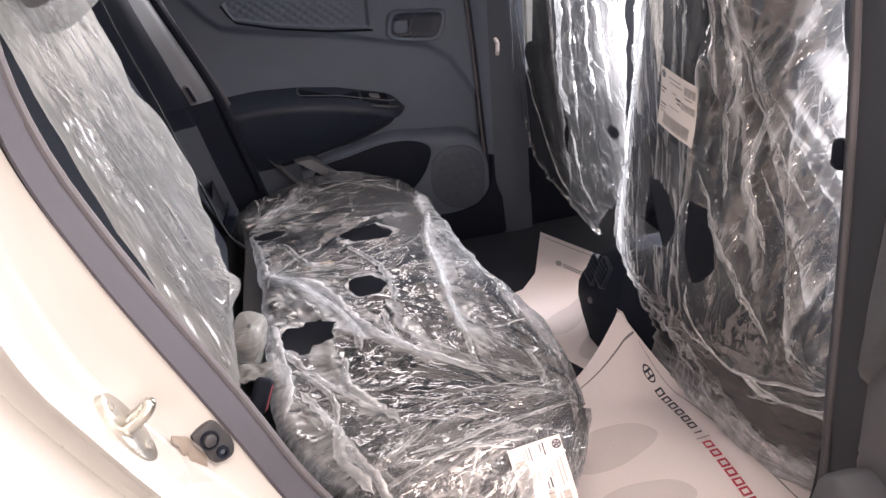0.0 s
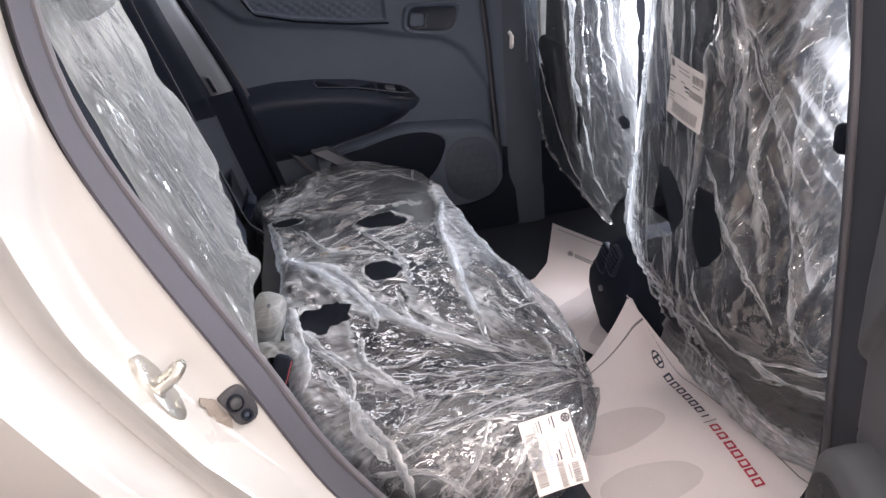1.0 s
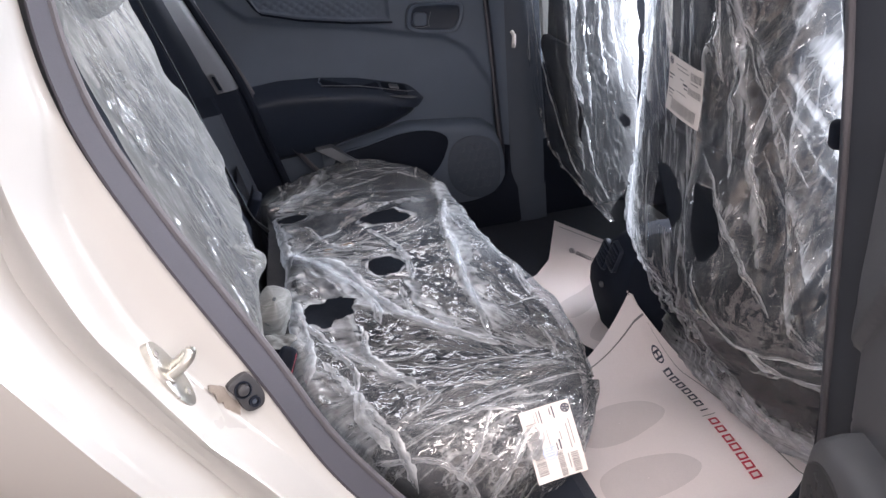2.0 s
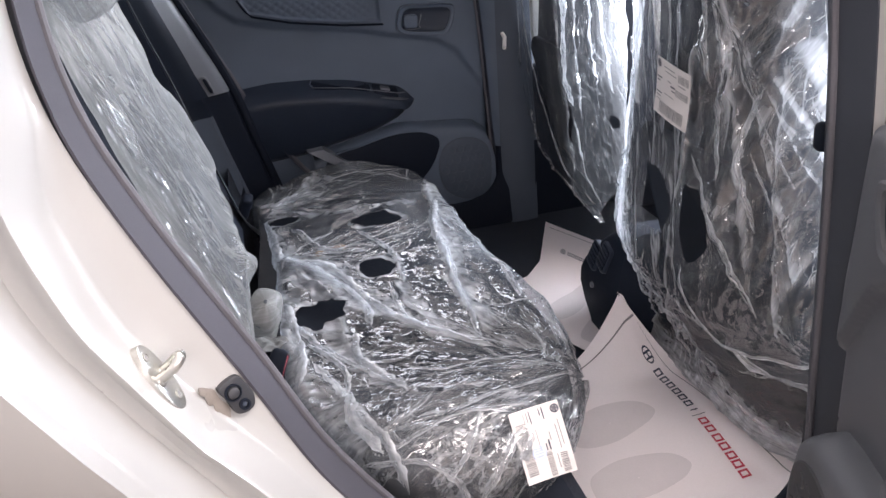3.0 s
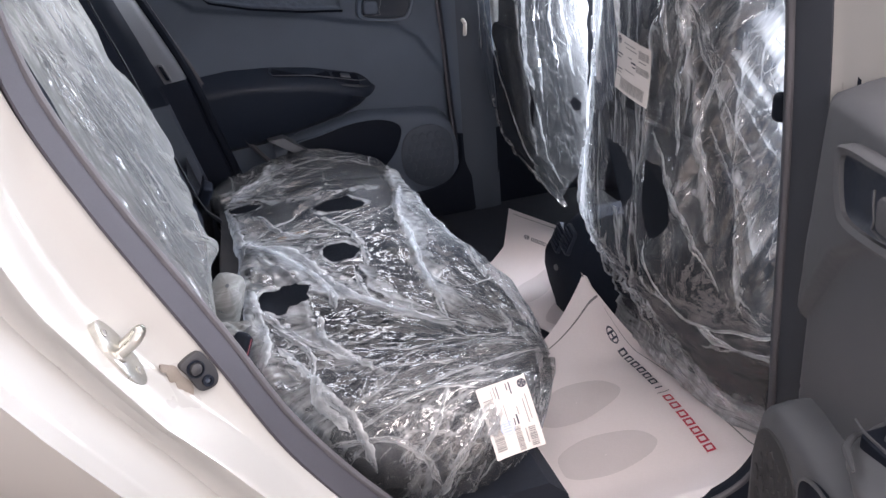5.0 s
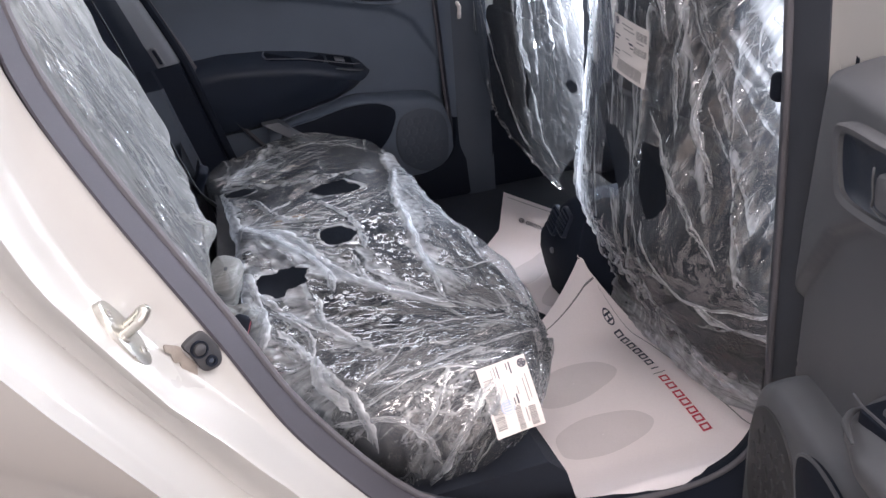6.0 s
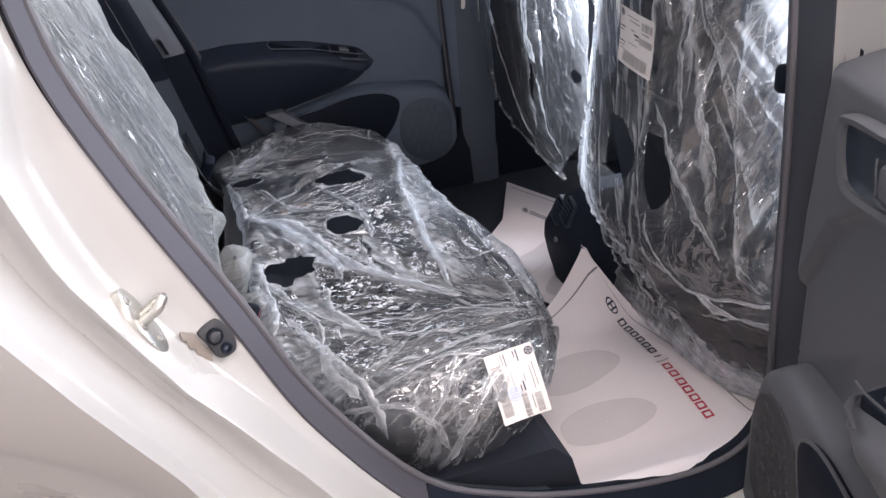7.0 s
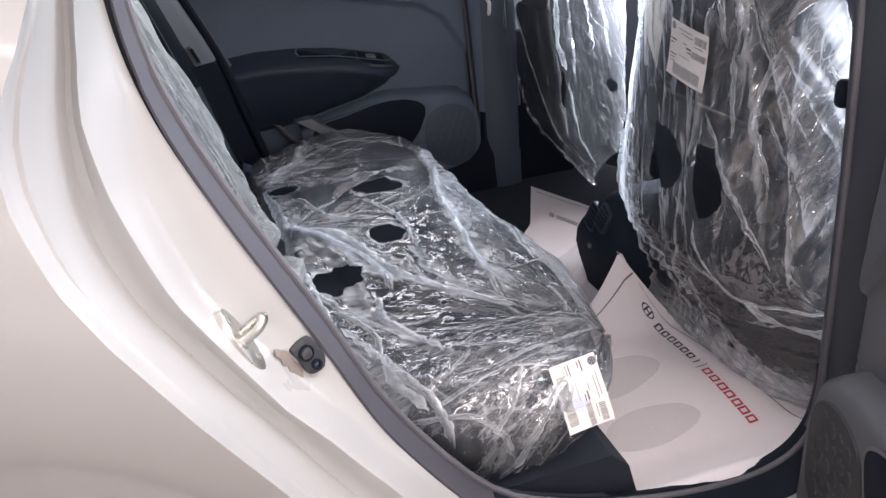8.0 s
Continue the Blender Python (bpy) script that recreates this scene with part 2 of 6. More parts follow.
def slab(outline, to, d0, d1, bevel=0.003, seg=2):
    """A plate with the given 2D outline between depths d0 and d1, with its front edge (d1) rounded; to(a, b, d) gives the place."""
    bm = bmesh.new()
    o = np.array(outline, float)
    c = o.mean(0)
    rings = [(d0, 0.0)] + [(d1 - bevel * (1 - math.sin(k * math.pi / 2 / seg)), bevel * (1 - math.cos(k * math.pi / 2 / seg))) for k in range(seg + 1)]
    vs = []
    for d, inset in rings:
        v = c - o
        q = o + v / np.maximum(np.linalg.norm(v, axis=1, keepdims=True), 1e-6) * inset
        vs.append([bm.verts.new(to(a, b, d)) for a, b in q])
    n = len(o)
    for a, b in zip(vs, vs[1:]):
        for j in range(n):
            bm.faces.new((a[j], a[(j + 1) % n], b[(j + 1) % n], b[j]))
    bm.faces.new(vs[-1])
    bm.faces.new(vs[0][::-1])
    return bm


def rounded(w, h, r, n=4):
    """The outline of a rounded rectangle about the origin."""
    out = []
    for cx, cy, a in ((w / 2 - r, h / 2 - r, 0), (-w / 2 + r, h / 2 - r, 90), (-w / 2 + r, -h / 2 + r, 180), (w / 2 - r, -h / 2 + r, 270)):
        out += [(cx + r * math.cos(radians(a + 90 * k / n)), cy + r * math.sin(radians(a + 90 * k / n))) for k in range(n + 1)]
    return out


TABLE = np.random.RandomState(7).permutation(512)
ANGLE = np.random.RandomState(8).uniform(0, math.tau, 512)


def perlin(x, y, seed=0):
    """Gradient noise in the plane, for arrays; about -0.7 to 0.7."""
    xi, yi = np.floor(x).astype(int), np.floor(y).astype(int)
    xf, yf = x - xi, y - yi

    def g(a, b):
        h = ANGLE[TABLE[(TABLE[(a + seed * 37) % 512] + b) % 512]]
        return np.cos(h) * (x - a) + np.sin(h) * (y - b)

    u, v = xf**3 * (xf * (xf * 6 - 15) + 10), yf**3 * (yf * (yf * 6 - 15) + 10)
    top = g(xi, yi) * (1 - u) + g(xi + 1, yi) * u
    bot = g(xi, yi + 1) * (1 - u) + g(xi + 1, yi + 1) * u
    return top * (1 - v) + bot * v


def ridge(x, y, line, width):
    """How near the points are to a polyline: 1 on it, falling off over width."""
    best = np.full(np.shape(x), 1e9)
    for (x0, y0), (x1, y1) in zip(line, line[1:]):
        dx, dy = x1 - x0, y1 - y0
        s = np.clip(((x - x0) * dx + (y - y0) * dy) / (dx * dx + dy * dy), 0, 1)
        best = np.minimum(best, (x - x0 - s * dx) ** 2 + (y - y0 - s * dy) ** 2)
    return np.exp(-best / width**2)


def flap(x, y, line, wide, crisp=0.0025):
    """The doubled film along a fold: sharp on one side of a polyline, fading over wide on the other."""
    best, sign = np.full(np.shape(x), 1e9), np.ones(np.shape(x))
    for (x0, y0), (x1, y1) in zip(line, line[1:]):
        dx, dy = x1 - x0, y1 - y0
        q = np.clip(((x - x0) * dx + (y - y0) * dy) / (dx * dx + dy * dy), 0, 1)
        e = np.hypot(x - x0 - q * dx, y - y0 - q * dy)
        side = np.where(dx * (y - y0) - dy * (x - x0) > 0, 1.0, -1.0)
        sign, best = np.where(e < best, side, sign), np.minimum(e, best)
    return np.where(sign > 0, np.exp(-best / abs(wide)), np.exp(-((best / crisp) ** 2))) if wide > 0 else np.where(sign < 0, np.exp(-best / abs(wide)), np.exp(-((best / crisp) ** 2)))


def normals(g):
    du, dv = np.gradient(g, axis=0), np.gradient(g, axis=1)
    n = np.cross(du, dv)
    return n / np.maximum(np.linalg.norm(n, axis=2, keepdims=True), 1e-9)


def sheet(name, g, material, parent=None, gather=None, hole=None, label="", flow=None):
    """A mesh from a grid of places (nu, nv, 3); hole: a mask of the faces to leave out."""
    nu, nv = g.shape[:2]
    idx = np.arange(nu * nv).reshape(nu, nv)
    quads = np.stack([idx[:-1, :-1], idx[1:, :-1], idx[1:, 1:], idx[:-1, 1:]], -1)
    quads = quads[~hole[:-1, :-1]] if hole is not None else quads.reshape(-1, 4)
    me = bpy.data.meshes.new(name)
    me.vertices.add(nu * nv)
    me.vertices.foreach_set("co", g.reshape(-1).astype(np.float32))
    me.loops.add(quads.size)
    me.loops.foreach_set("vertex_index", quads.reshape(-1).astype(np.int32))
    me.polygons.add(len(quads))
    me.polygons.foreach_set("loop_start", np.arange(0, quads.size, 4, dtype=np.int32))
    me.update(calc_edges=True)
    me.materials.append(material)
    me.shade_smooth()
    if gather is not None:
        me.attributes.new("gather", "FLOAT", "POINT").data.foreach_set("value", np.clip(gather, 0, 1).ravel().astype(np.float32))
        me.attributes.new("flow", "FLOAT_VECTOR", "POINT").data.foreach_set("vector", (np.concatenate([g[..., 1:], 0 * g[..., :1] + 0.7], -1) if flow is None else np.stack([flow[0], flow[1], flow[2] if len(flow) > 2 else 0 * flow[0] + 0.8], -1)).ravel().astype(np.float32))
    ob = new(name, me)
    if parent:
        ob.parent = parent
        ob.matrix_parent_inverse = world_of(parent).inverted()
    if label:
        ob["label"] = label
    return ob


def film_cover(label, g, material, gather, hole, flow, cuts, names, group="", lower=None):
    """A film draped over a seat: a thing whose sheets are cut from one grid at the given rows."""
    th = thing("plastic_seat_cover", tuple(g.reshape(-1, 3).mean(0) * (1, 1, 0) + (0, 0, g[..., 2].min())), label, "plastic cover", group)
    rows = [0, *cuts, len(g) - 1]
    for k, nm in enumerate(names):
        q = slice(rows[k], rows[k + 1] + 1)
        sheet(nm, g[q], lower if lower and k == 0 else material, th, gather[q], hole[q] if hole is not None else None, flow=[f[q] for f in flow])
    return th


def film_folds(cover, g, u, v, lines, material, seed=1, name="fold"):
    """Narrow strips where the film lies doubled: (line in u, v; half width; how milky), laid on the grid g."""
    sub, su, sv = g[::4, ::4].reshape(-1, 3), u[::4, ::4].ravel(), v[::4, ::4].ravel()
    nn = normals(g)[::4, ::4].reshape(-1, 3)
    nn = nn * np.where(nn @ np.array([-0.4, -1.0, 0.7]) < 0, -1.0, 1.0)[:, None]
    for k, (line, wide, milky) in enumerate(lines):
        p = spline(line, 12)
        arc = np.r_[0, np.cumsum(np.linalg.norm(np.diff(p, axis=0), axis=1))]
        at = np.arange(0, arc[-1], 0.0035)
        p = np.stack([np.interp(at, arc, p[:, i]) for i in (0, 1)], 1)
        if len(p) < 6:
            continue
        p = p + 0.0022 * np.stack([perlin(at / 0.018, 0 * at + 3.3 * k, seed), perlin(at / 0.018, 0 * at + 3.3 * k + 1.7, seed + 1)], 1)
        t = np.gradient(p, axis=0)
        t /= np.maximum(np.linalg.norm(t, axis=1, keepdims=True), 1e-9)
        side_ = np.stack([-t[:, 1], t[:, 0]], 1)
        end = np.clip(np.minimum(at, at[-1] - at) / 0.02, 0.12, 1)
        c = np.linspace(-1, 1, 8)
        lo = wide * end * (0.55 + 0.9 * np.abs(perlin(at / 0.022, 0 * at + 5.1 * k, seed + 2)))
        hi = wide * end * (0.55 + 0.9 * np.abs(perlin(at / 0.022, 0 * at + 5.1 * k + 2.2, seed + 3)))
        w = np.where(c[None, :] < 0, lo[:, None], hi[:, None]) * c[None, :]
        q = p[:, None, :] + side_[:, None, :] * w[..., None]
        flat = q.reshape(-1, 2)
        pos, nor = np.empty((len(flat), 3)), np.empty((len(flat), 3))
        box = (np.abs(su - p[:, 0].mean()) < np.ptp(p[:, 0]) / 2 + 0.06) & (np.abs(sv - p[:, 1].mean()) < np.ptp(p[:, 1]) / 2 + 0.06)
        bu, bv, bs, bn = su[box], sv[box], sub[box], nn[box]
        if len(bu) < 20:
            continue
        for i in range(0, len(flat), 400):
            e = (flat[i:i + 400, :1] - bu) ** 2 + (flat[i:i + 400, 1:] - bv) ** 2
            near = np.argpartition(e, 7, axis=1)[:, :7]
            f = 1 / (np.take_along_axis(e, near, 1) + 2e-5)
            f /= f.sum(1, keepdims=True)
            pos[i:i + 400], nor[i:i + 400] = (bs[near] * f[..., None]).sum(1), (bn[near] * f[..., None]).sum(1)
        nor /= np.linalg.norm(nor, axis=1, keepdims=True)
        tip = 0.5 if k % 2 else -0.5
        h = 0.0022 + wide * (0.30 * (1 - c**2) + 0.18 * (1 + tip * 2 * c))[None, :] * (0.6 + 0.8 * np.abs(perlin(at / 0.03, 0 * at + k, seed + 4)))[:, None] * end[:, None]
        gg = (pos + nor * h.reshape(-1, 1)).reshape(len(at), 8, 3)
        m = milky * (0.35 + 0.65 * np.abs(c)[None, :] ** 1.5 * (0.6 + 0.8 * (np.sign(c) == np.sign(tip)))[None, :]) * (0.55 + 0.9 * np.abs(perlin(at / 0.03, 0 * at + 7.7 * k, seed + 5)))[:, None]
        sheet(name, gg, material, cover, m, None, flow=(np.repeat(at[:, None], 8, 1) * 0.4 + k, w + 0.37 * k, 0 * w + 0.7))


def fan_lines(rnd, knots, share):
    """Lesser folds that fan out from knots in the film."""
    out = []
    for (x0, y0), count, lo, hi, far in knots:
        for k in range(max(1, int(count * share))):
            t, ln, st = radians(rnd.uniform(lo, hi)), far * rnd.uniform(0.25, 0.8), rnd.uniform(0.0, 0.05)
            bow = rnd.uniform(-0.5, 0.5)
            out.append(([(x0 + math.cos(t + bow * q) * (st + ln * q), y0 + math.sin(t + bow * q) * (st + ln * q)) for q in (0, 0.35, 0.7, 1)], rnd.uniform(0.0015, 0.005), rnd.uniform(0.15, 0.5)))
    return out


def cloth(g, d):
    return g + normals(g) * d[..., None]


# ---------------------------------------------------------------- showroom
def room_box(name, c, s, mat, label, category="wall"):
    return tagged(part(name, block(c, s, 0), mat, None, smooth=False), label, category, kind="structure")


room_box("floor", (0, 0, -0.05), (60, 60, 0.1), M_FLOOR, "taupe polished tile floor of the showroom", "floor")
# unseen walls and ceiling: they bounce light, the walls open at the lamps
room_box("wall_back", (-4.1, -1.0, 1.65), (0.2, 9.2, 3.3), M_WALL, "warm grey painted showroom wall")
room_box("ceiling", (0.25, -1.0, 3.4), (9.1, 9.4, 0.2), M_WALL, "warm grey painted showroom ceiling", "ceiling")
for nm, c, s in (("wall_side_sill", (0.25, -5.6, 0.98), (8.9, 0.2, 1.96)), ("wall_side_head", (0.25, -5.6, 3.13), (8.9, 0.2, 0.34)), ("wall_front_sill", (4.6, -1.0, 0.3), (0.2, 9.2, 0.6)), ("wall_front_head", (4.6, -1.0, 3.2), (0.2, 9.2, 0.2)),
                 ("wall_far_sill", (0.25, 3.6, 0.45), (8.9, 0.2, 0.9)), ("wall_far_head", (0.25, 3.6, 3.1), (8.9, 0.2, 0.4))):
    room_box(nm, c, s, M_WALL, "unseen warm grey wall round the lamp openings")

# ---------------------------------------------------------------- car body
car = thing("car", (0.3, 0, 0), "pearl white hatchback car standing with a rear door open", "car")
# the rear door opening: down the rear pillar, along the sill, up the middle pillar (x, z)
RING = [(-0.072, 1.30), (-0.0875, 1.16), (-0.083, 1.06), (-0.050, 0.955), (0.018, 0.796), (0.078, 0.655), (0.181, 0.505), (0.288, 0.441),
        (0.387, 0.408), (0.490, 0.388), (0.575, 0.387), (0.634, 0.414), (0.656, 0.477), (0.651, 0.610), (0.644, 0.780), (0.6365, 0.900), (0.625, 1.030), (0.598, 1.25)]
ring = spline(RING, 8)
tang = np.gradient(ring, axis=0)
tang /= np.linalg.norm(tang, axis=1, keepdims=True)
outw = np.stack([tang[:, 1], -tang[:, 0]], 1)
station = np.linspace(0, len(RING) - 1, len(ring))


# folds of the painted frame: how far each lies outside the opening's curve, by station along it
FOLD = {
    "seal": np.full(len(ring), 0.0115),
    "crease": np.interp(station, (0, 1.3, 2.0, 2.6, 3.4, 4.1, 4.6, 5.2, 6.5, 11, 12), (0.013, 0.0160, 0.0215, 0.045, 0.060, 0.0425, 0.026, 0.018, 0.0165, 0.0165, 0.0165)),
    "ridge": np.interp(station, (0, 1.25, 1.62, 2.0, 2.5, 3.2, 3.6, 4.0, 4.4, 4.9, 6.0, 11, 12), (0.018, 0.0237, 0.033, 0.047, 0.0573, 0.068, 0.0635, 0.058, 0.043, 0.029, 0.024, 0.024, 0.024)),
    "groove": np.interp(station, (0, 1.25, 1.62, 2.0, 2.4, 2.8, 3.2, 3.75, 4.4, 5.0, 6.0, 11, 12), (0.024, 0.0335, 0.0435, 0.061, 0.079, 0.090, 0.0935, 0.086, 0.0715, 0.060, 0.052, 0.05, 0.05)),
    "edge": np.interp(station, (0, 1.12, 1.38, 1.62, 1.88, 2.12, 2.6, 3.0, 3.5, 4.1, 5.0, 6.0, 11, 12), (0.028, 0.038, 0.0527, 0.0702, 0.0855, 0.0936, 0.1005, 0.099, 0.092, 0.0795, 0.072, 0.070, 0.07, 0.07)),
}
# from fold, to fold, how far between them, distance from the car's middle
PROFILE = [("seal", "crease", 0.5, 0.7085), ("seal", "crease", 0.93, 0.7165), ("crease", "ridge", 0.0, 0.7195), ("crease", "ridge", 0.12, 0.7245), ("crease", "ridge", 0.85, 0.760), ("crease", "ridge", 0.96, 0.7665), ("ridge", "groove", 0.03, 0.7690),
           ("ridge", "groove", 0.14, 0.7675), ("ridge", "groove", 0.45, 0.7590), ("ridge", "groove", 0.80, 0.7575), ("groove", "edge", -0.05, 0.7600), ("groove", "edge", 0.05, 0.7660), ("groove", "edge", 0.30, 0.790),
           ("groove", "edge", 0.62, 0.8200), ("groove", "edge", 0.68, 0.8235), ("groove", "edge", 0.80, 0.8245), ("groove", "edge", 0.86, 0.8290), ("groove", "edge", 0.90, 0.8400), ("groove", "edge", 0.97, 0.8475), ("groove", "edge", 1.03, 0.8500)]


def rail(n, y, side=-1, lo=0, hi=None, slim=0.55):
    """The opening's curve moved outwards by n, at the distance y from the middle; the flange narrows towards the roof."""
    f = slim + (1 - slim) * np.clip((station - 1.0) / 3.0, 0, 1) if slim < 1 else np.ones(len(ring))
    p = ring + outw * (n * f)[:, None]
    return np.stack([p[:, 0], np.full(len(p), side * y), p[:, 1]], 1)[lo:hi]


J1, J2, J3 = 16, 48, 92
TRIM = [(0.004, 0.645), (0.0, 0.655), (0.0015, 0.668), (0.005, 0.684), (0.0085, 0.698), (0.010, 0.7055), (0.013, 0.7050)]
for side in (-1, 1):
    rails = [rail(FOLD["seal"] + 0.0, 0.703, side, 0, None, 1.0)]
    for a, b, f, y in PROFILE:
        rails.append(rail(FOLD[a] + (FOLD[b] - FOLD[a]) * f, y, side, 0, None, 1.0))
    part("door_frame", loft(rails), M_PAINT, car, "glossy white painted door frame with stepped folds")
    for nm, lo, hi, mat in (("pillar_trim", 0, J1 + 1, M_RUBBER), ("pillar_trim", J1, J2 + 1, M_RUBBER), ("sill_trim", J2, J3, M_BLACK), ("pillar_trim", J3 - 1, None, M_PILLAR)):
        lift = 0.0012 if nm == "sill_trim" or lo == 0 else 0.0
        part(nm, loft([rail(n - lift if n > 0 else n, y + lift, side, lo, hi) for n, y in TRIM]), mat, car)
    part("door_seal", tube(rail(-0.001, 0.661, side)[::2], 0.0042, 8), M_LIP, car, "rounded grey rubber door seal")
    if side < 0:
        inner = [(0.004, 0.646), (0.014, 0.625), (0.030, 0.600), (0.075, 0.580), (0.20, 0.56)]
        part("quarter_trim", loft([rail(n, y, side, 0, 62, 1) for n, y in inner]), M_PILLAR, car, "charcoal moulded trim beside the rear seat")
    part("sill_inner_trim", loft([rail(n, y, side, 48, 100, 1) for n, y in ((0.004, 0.646), (0.010, 0.634), (0.05, 0.626), (0.12, 0.624))]), M_BLACK, car)
    pil = [(0.004, 0.646), (0.02, 0.632), (0.06, 0.628), (0.115, 0.632), (0.135, 0.66)]
    part("pillar_inner_trim", loft([rail(n, y, side, 97, None, 1) for n, y in pil]), M_TRIM, car, "charcoal plastic trim of the middle pillar")
    # outer skin: the wing is rolled under further, so its lower part falls dark
    edge = rail(FOLD["groove"] + (FOLD["edge"] - FOLD["groove"]) * 1.03, 0.850, side, 0, 64, 1.0)
    skin = [edge]
    for k in range(1, 13):
        far = edge.copy()
        far[:, 0] -= 0.07 * k * np.clip(1 - np.maximum(edge[:, 0], 0) * 2.2, 0.0, 1)
        far[:, 2] -= 0.03 * k * np.clip((edge[:, 0] + 0.10) * 3, 0, 1)
        under = np.clip(1.02 - far[:, 2], 0, 1)
        far[:, 1] = side * np.maximum(0.70, 0.856 - 0.72 * under**1.5 * np.clip(k / 2.5, 0, 1) - 0.16 * np.clip(far[:, 2] - 1.0, 0, 1))
        skin.append(far)
    part("rear_wing", loft(skin), M_PAINT, car, "white painted rear wing")
    part("sill_panel", loft([rail(n, y, side, 63, 100, 1) for n, y in ((0.0705, 0.8495), (0.10, 0.846), (0.15, 0.82), (0.20, 0.76))]), M_PAINT, car)
    # middle pillar outside and the front door closed against it
    part("pillar_panel", loft([rail(n, y, side, 96, None, 1) for n, y in ((0.013, 0.7045), (0.03, 0.712), (0.06, 0.722), (0.075, 0.735), (0.08, 0.76), (0.10, 0.775), (0.13, 0.78))]), M_PAINT, car, "white painted middle pillar")

# roof, tail, floor and the front end
roof = np.array([[(x, y, 1.47 - 0.10 * (abs(y) / 0.6) ** 3 - 0.05 * max(0, abs(x - 0.4) - 0.6)) for y in np.linspace(-0.6, 0.6, 13)] for x in np.linspace(-1.0, 1.25, 14)])
sheet("roof", roof + np.array([0, 0, 0.03]), M_PAINT, car)
sheet("headliner", roof, M_HEAD, car, label="grey cloth headliner")
for side in (-1, 1):
    xs = np.linspace(-1, 1.25, 8)
    part("roof_rail", loft([[(x, side * y, z) for x in xs] for y, z in ((0.60, 1.375), (0.66, 1.32), (0.69, 1.27), (0.64, 1.26))]), M_PAINT, car)
    part("front_door", loft([[(x, side * y, z) for x in np.linspace(0.80, 1.55, 10)] for y, z in ((0.72, 0.36), (0.80, 0.5), (0.825, 0.75), (0.80, 0.95), (0.74, 0.97), (0.70, 0.95), (0.69, 0.6), (0.70, 0.36))]), M_PAINT, car)
part("rear_panel", block((-1.05, 0, 0.65), (0.06, 1.2, 0.75), 0.02), M_TRIM, car)
part("parcel_shelf", block((-0.62, 0, 0.98), (0.75, 1.06, 0.03), 0.01), M_CARPET, car)
part("dashboard", block((1.60, 0, 0.60), (0.36, 1.30, 0.42), 0.06, 3), M_TRIM, car)
part("floor_panel", block((0.35, 0, 0.285), (2.6, 1.44, 0.03), 0.0), M_CARPET, car, "black felt carpet")
part("tunnel", block((0.62, 0, 0.253), (1.6, 0.19, 0.13), 0.05, 4), M_CARPET, car)
part("seat_riser", loft([[(x, y, z) for y in np.linspace(-0.628, 0.628, 5)] for x, z in ((0.43, 0.30), (0.405, 0.36), (0.385, 0.44), (0.36, 0.465), (0.0, 0.465), (-0.03, 0.60))]), M_CARPET, car, "black felt riser below the rear bench")
for y0, y1 in ((-0.6285, -0.626), (0.6285, 0.626)):
    part("riser_end", slab([(0.43, 0.30), (0.405, 0.36), (0.385, 0.44), (0.36, 0.4655), (0.0, 0.4655), (-0.03, 0.59), (-0.06, 0.30)], lambda a, b, d: (a, d, b), y0, y1, 0.001), M_CARPET, car)
part("pillar_knob", block((0.652, -0.628, 0.900), (0.018, 0.02, 0.034), 0.008, 3), M_BLACK, car, "small black knob on the pillar")
for side in (-1, 1):
    part("kick_panel", block((0.86, side * 0.655, 0.50), (0.40, 0.025, 0.44), 0.008), M_BLACK, car)
# far side: quarter trim with its slot, the dark seal along the door, and the belt column
L = [(-0.160, 1.20), (-0.082, 1.00), (0.002, 0.79), (0.040, 0.64), (0.075, 0.50)]


def along(dx, y, n=10):
    return [(x + dx, y, z) for x, z in spline(L, n)]


def quarter(lo, hi, rows, slim=1.0):
    """Moulding along the far quarter; slim: how wide it is at its upper end."""
    out = []
    for dx, y in rows:
        a, b = along(dx, y), along(0.0, y)
        k = [slim + (1 - slim) * min(1.0, i / 18) for i in range(len(a))]
        out.append([(q[0] + (p[0] - q[0]) * f, p[1], p[2]) for p, q, f in zip(a, b, k)][lo:hi])
    return loft(out)


# one moulding in bands: its lit and shaded parts are put into the colours
part("quarter_trim", quarter(0, 22, ((0.012, 0.640), (-0.004, 0.602), (-0.018, 0.592), (-0.042, 0.580), (-0.048, 0.576)), 0.35), M_TRIM2, car, "moulded trim beside the rear seat, slate grey for its lit band")
part("quarter_trim", quarter(0, 22, ((-0.048, 0.576), (-0.056, 0.566), (-0.075, 0.550), (-0.30, 0.50)), 0.35), M_BLACK, car)
part("wheel_arch_trim", quarter(21, None, ((0.010, 0.640), (-0.006, 0.605), (-0.022, 0.598), (-0.045, 0.592), (-0.060, 0.585))), M_BLACK, car)
part("wheel_arch_trim", quarter(21, 25, ((-0.060, 0.585), (-0.066, 0.574), (-0.095, 0.565), (-0.11, 0.55), (-0.30, 0.50))), M_BLACK, car)
part("wheel_arch_trim", quarter(24, None, ((-0.060, 0.585), (-0.066, 0.574), (-0.095, 0.565), (-0.11, 0.55), (-0.30, 0.50))), M_COLUMN, car)
part("quarter_seal", tube(along(0.010, 0.622, 5), 0.011, 8), M_BLACK, car, "black rubber seal")
# a proud black strip stands for the shade inside the slot
part("slot_shade", slab(rounded(0.008, 0.034, 0.0035), lambda a, b, d: (-0.036 + a - b * 0.36, 0.5745 - d, 0.798 + b), -0.004, 0.0035, 0.001), M_BLACK, car, "narrow black strip for the slot's shade")
